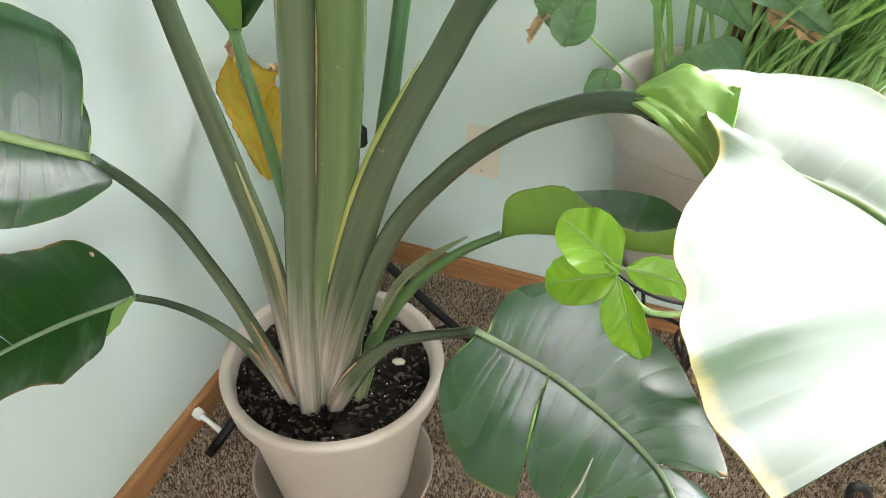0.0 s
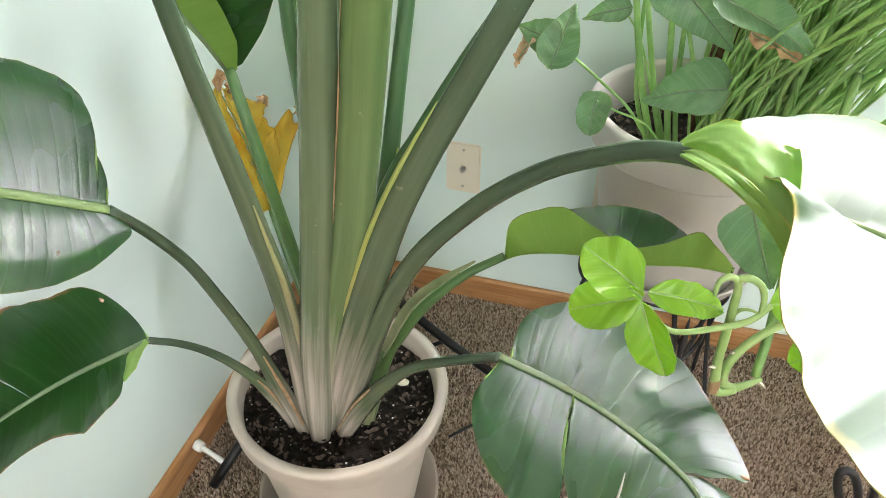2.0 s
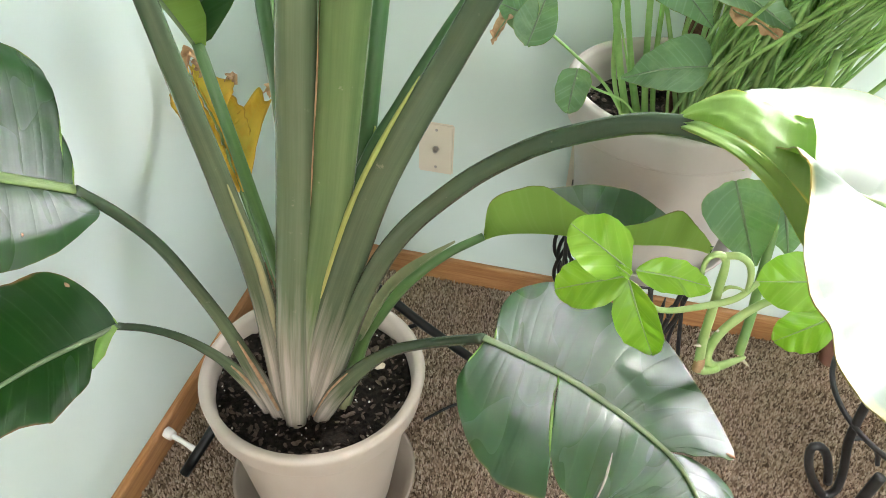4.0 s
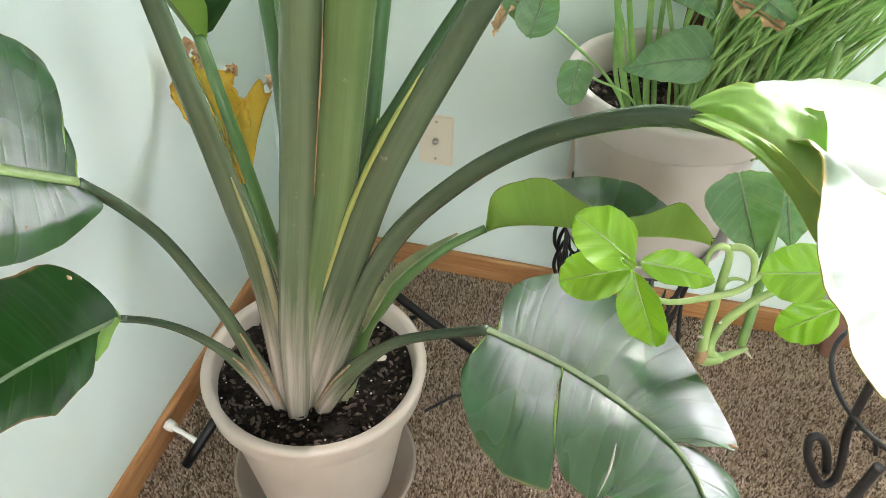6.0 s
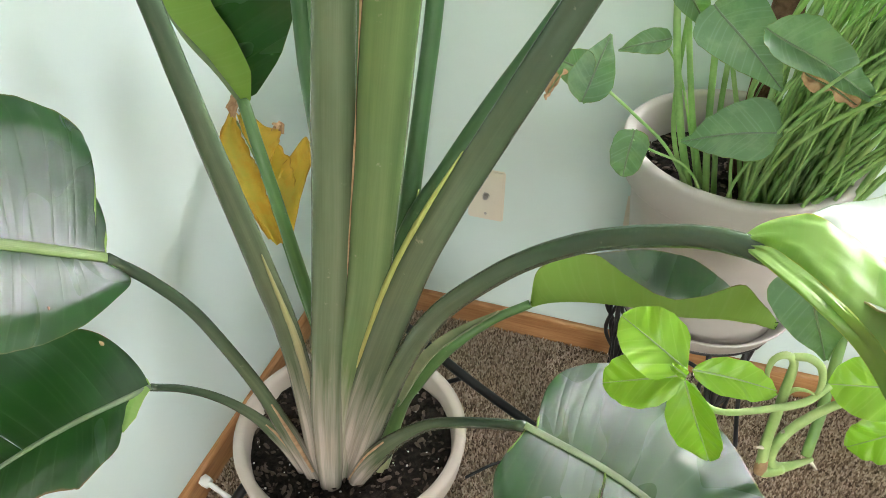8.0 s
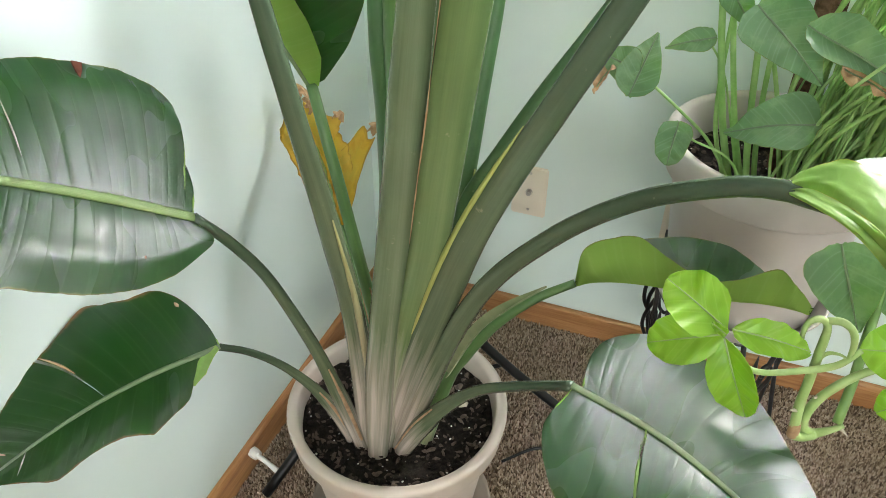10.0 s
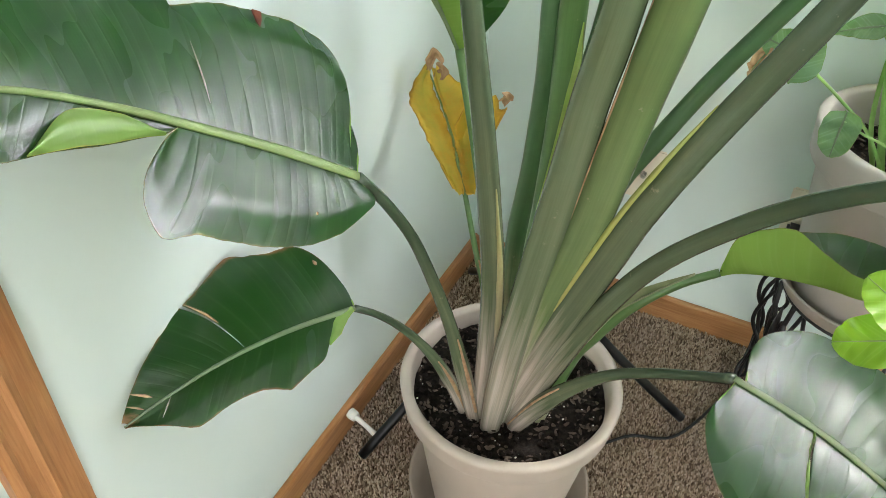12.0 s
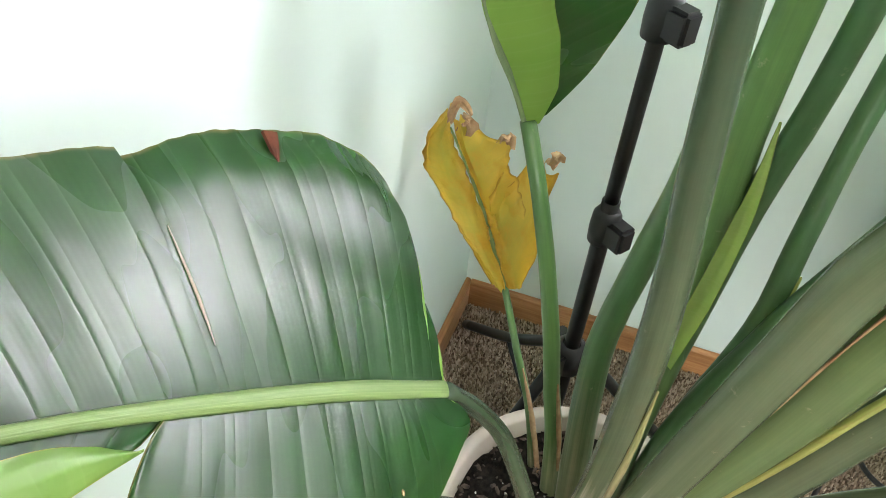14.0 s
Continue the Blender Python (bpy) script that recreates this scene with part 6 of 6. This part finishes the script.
oval((0.690, -0.752, 0.735), (0.676, -0.754, 0.746), (-0.2, -0.7, 0.7), 0.0050, VL, "small unfolding lime leaf", 48, fold=(40, 30))
oval((0.862, -0.696, 0.722), (0.800, -0.702, 0.712), (-0.1, -0.75, 0.6), 0.027, VL, "lime green leaf in the light", 45)
oval((0.876, -0.700, 0.690), (0.834, -0.702, 0.646), (-0.1, -0.8, 0.55), 0.021, VL, "lime green pointed leaf", 47)
heart(vine, (0.783, -0.596, 0.735), (0.812, -0.638, 0.678), (-0.25, -0.75, 0.6), 0.037, AL, "dark green heart leaf", fix=vi, seed=46, lobe=0.10)
heart(vine, (0.836, -0.580, 0.710), (0.848, -0.604, 0.672), (-0.1, -0.8, 0.55), 0.026, AL, "small dark green leaf", fix=vi, seed=49, lobe=0.12)


# ---- carpet pile ----
def pile(x0, x1, y0, y1, step):
    """Short bent tufts over the carpet that lies in view."""
    rs = np.random.RandomState(4)
    xs, ys = np.meshgrid(np.arange(x0, x1, step), np.arange(y0, y1, step))
    xs, ys = xs.ravel() + rs.uniform(-0.5, 0.5, xs.size) * step, ys.ravel() + rs.uniform(-0.5, 0.5, xs.size) * step
    keep = (xs > 0.0135) & (ys < -0.0135)
    xs, ys = xs[keep], ys[keep]
    n = xs.size
    r = rs.uniform(0.0013, 0.0022, n)
    h = rs.uniform(0.0055, 0.0105, n)
    lx, ly = rs.normal(0, 0.0016, n), rs.normal(0, 0.0016, n)
    a0 = rs.uniform(0, 6.28, n)
    V = np.zeros((n, 7, 3))
    for k in range(3):
        a = a0 + k * 2.0944
        V[:, k] = np.c_[xs + r * np.cos(a), ys + r * np.sin(a), np.zeros(n)]
        V[:, 3 + k] = np.c_[xs + lx * 0.6 + r * 0.95 * np.cos(a + 0.5), ys + ly * 0.6 + r * 0.95 * np.sin(a + 0.5), h * 0.75]
    V[:, 6] = np.c_[xs + lx, ys + ly, h]
    F = np.array([(0, 1, 4), (0, 4, 3), (1, 2, 5), (1, 5, 4), (2, 0, 3), (2, 3, 5), (3, 4, 6), (4, 5, 6), (5, 3, 6)])
    faces = (F[None] + 7 * np.arange(n)[:, None, None]).reshape(-1, 3)
    me = bpy.data.meshes.new("carpet_pile")
    me.vertices.add(7 * n)
    me.vertices.foreach_set("co", V.ravel())
    me.loops.add(faces.size)
    me.loops.foreach_set("vertex_index", faces.ravel().astype(np.int32))
    me.polygons.add(len(faces))
    me.polygons.foreach_set("loop_start", np.arange(0, faces.size, 3, dtype=np.int32))
    me.update(calc_edges=True)
    me.materials.append(MAT["tuft"])
    return tagged(new("carpet_pile", me), "flecked brown and beige carpet pile", "carpet", kind="stuff")


pile(0.0, 1.45, -0.90, 0.0, 0.0034)
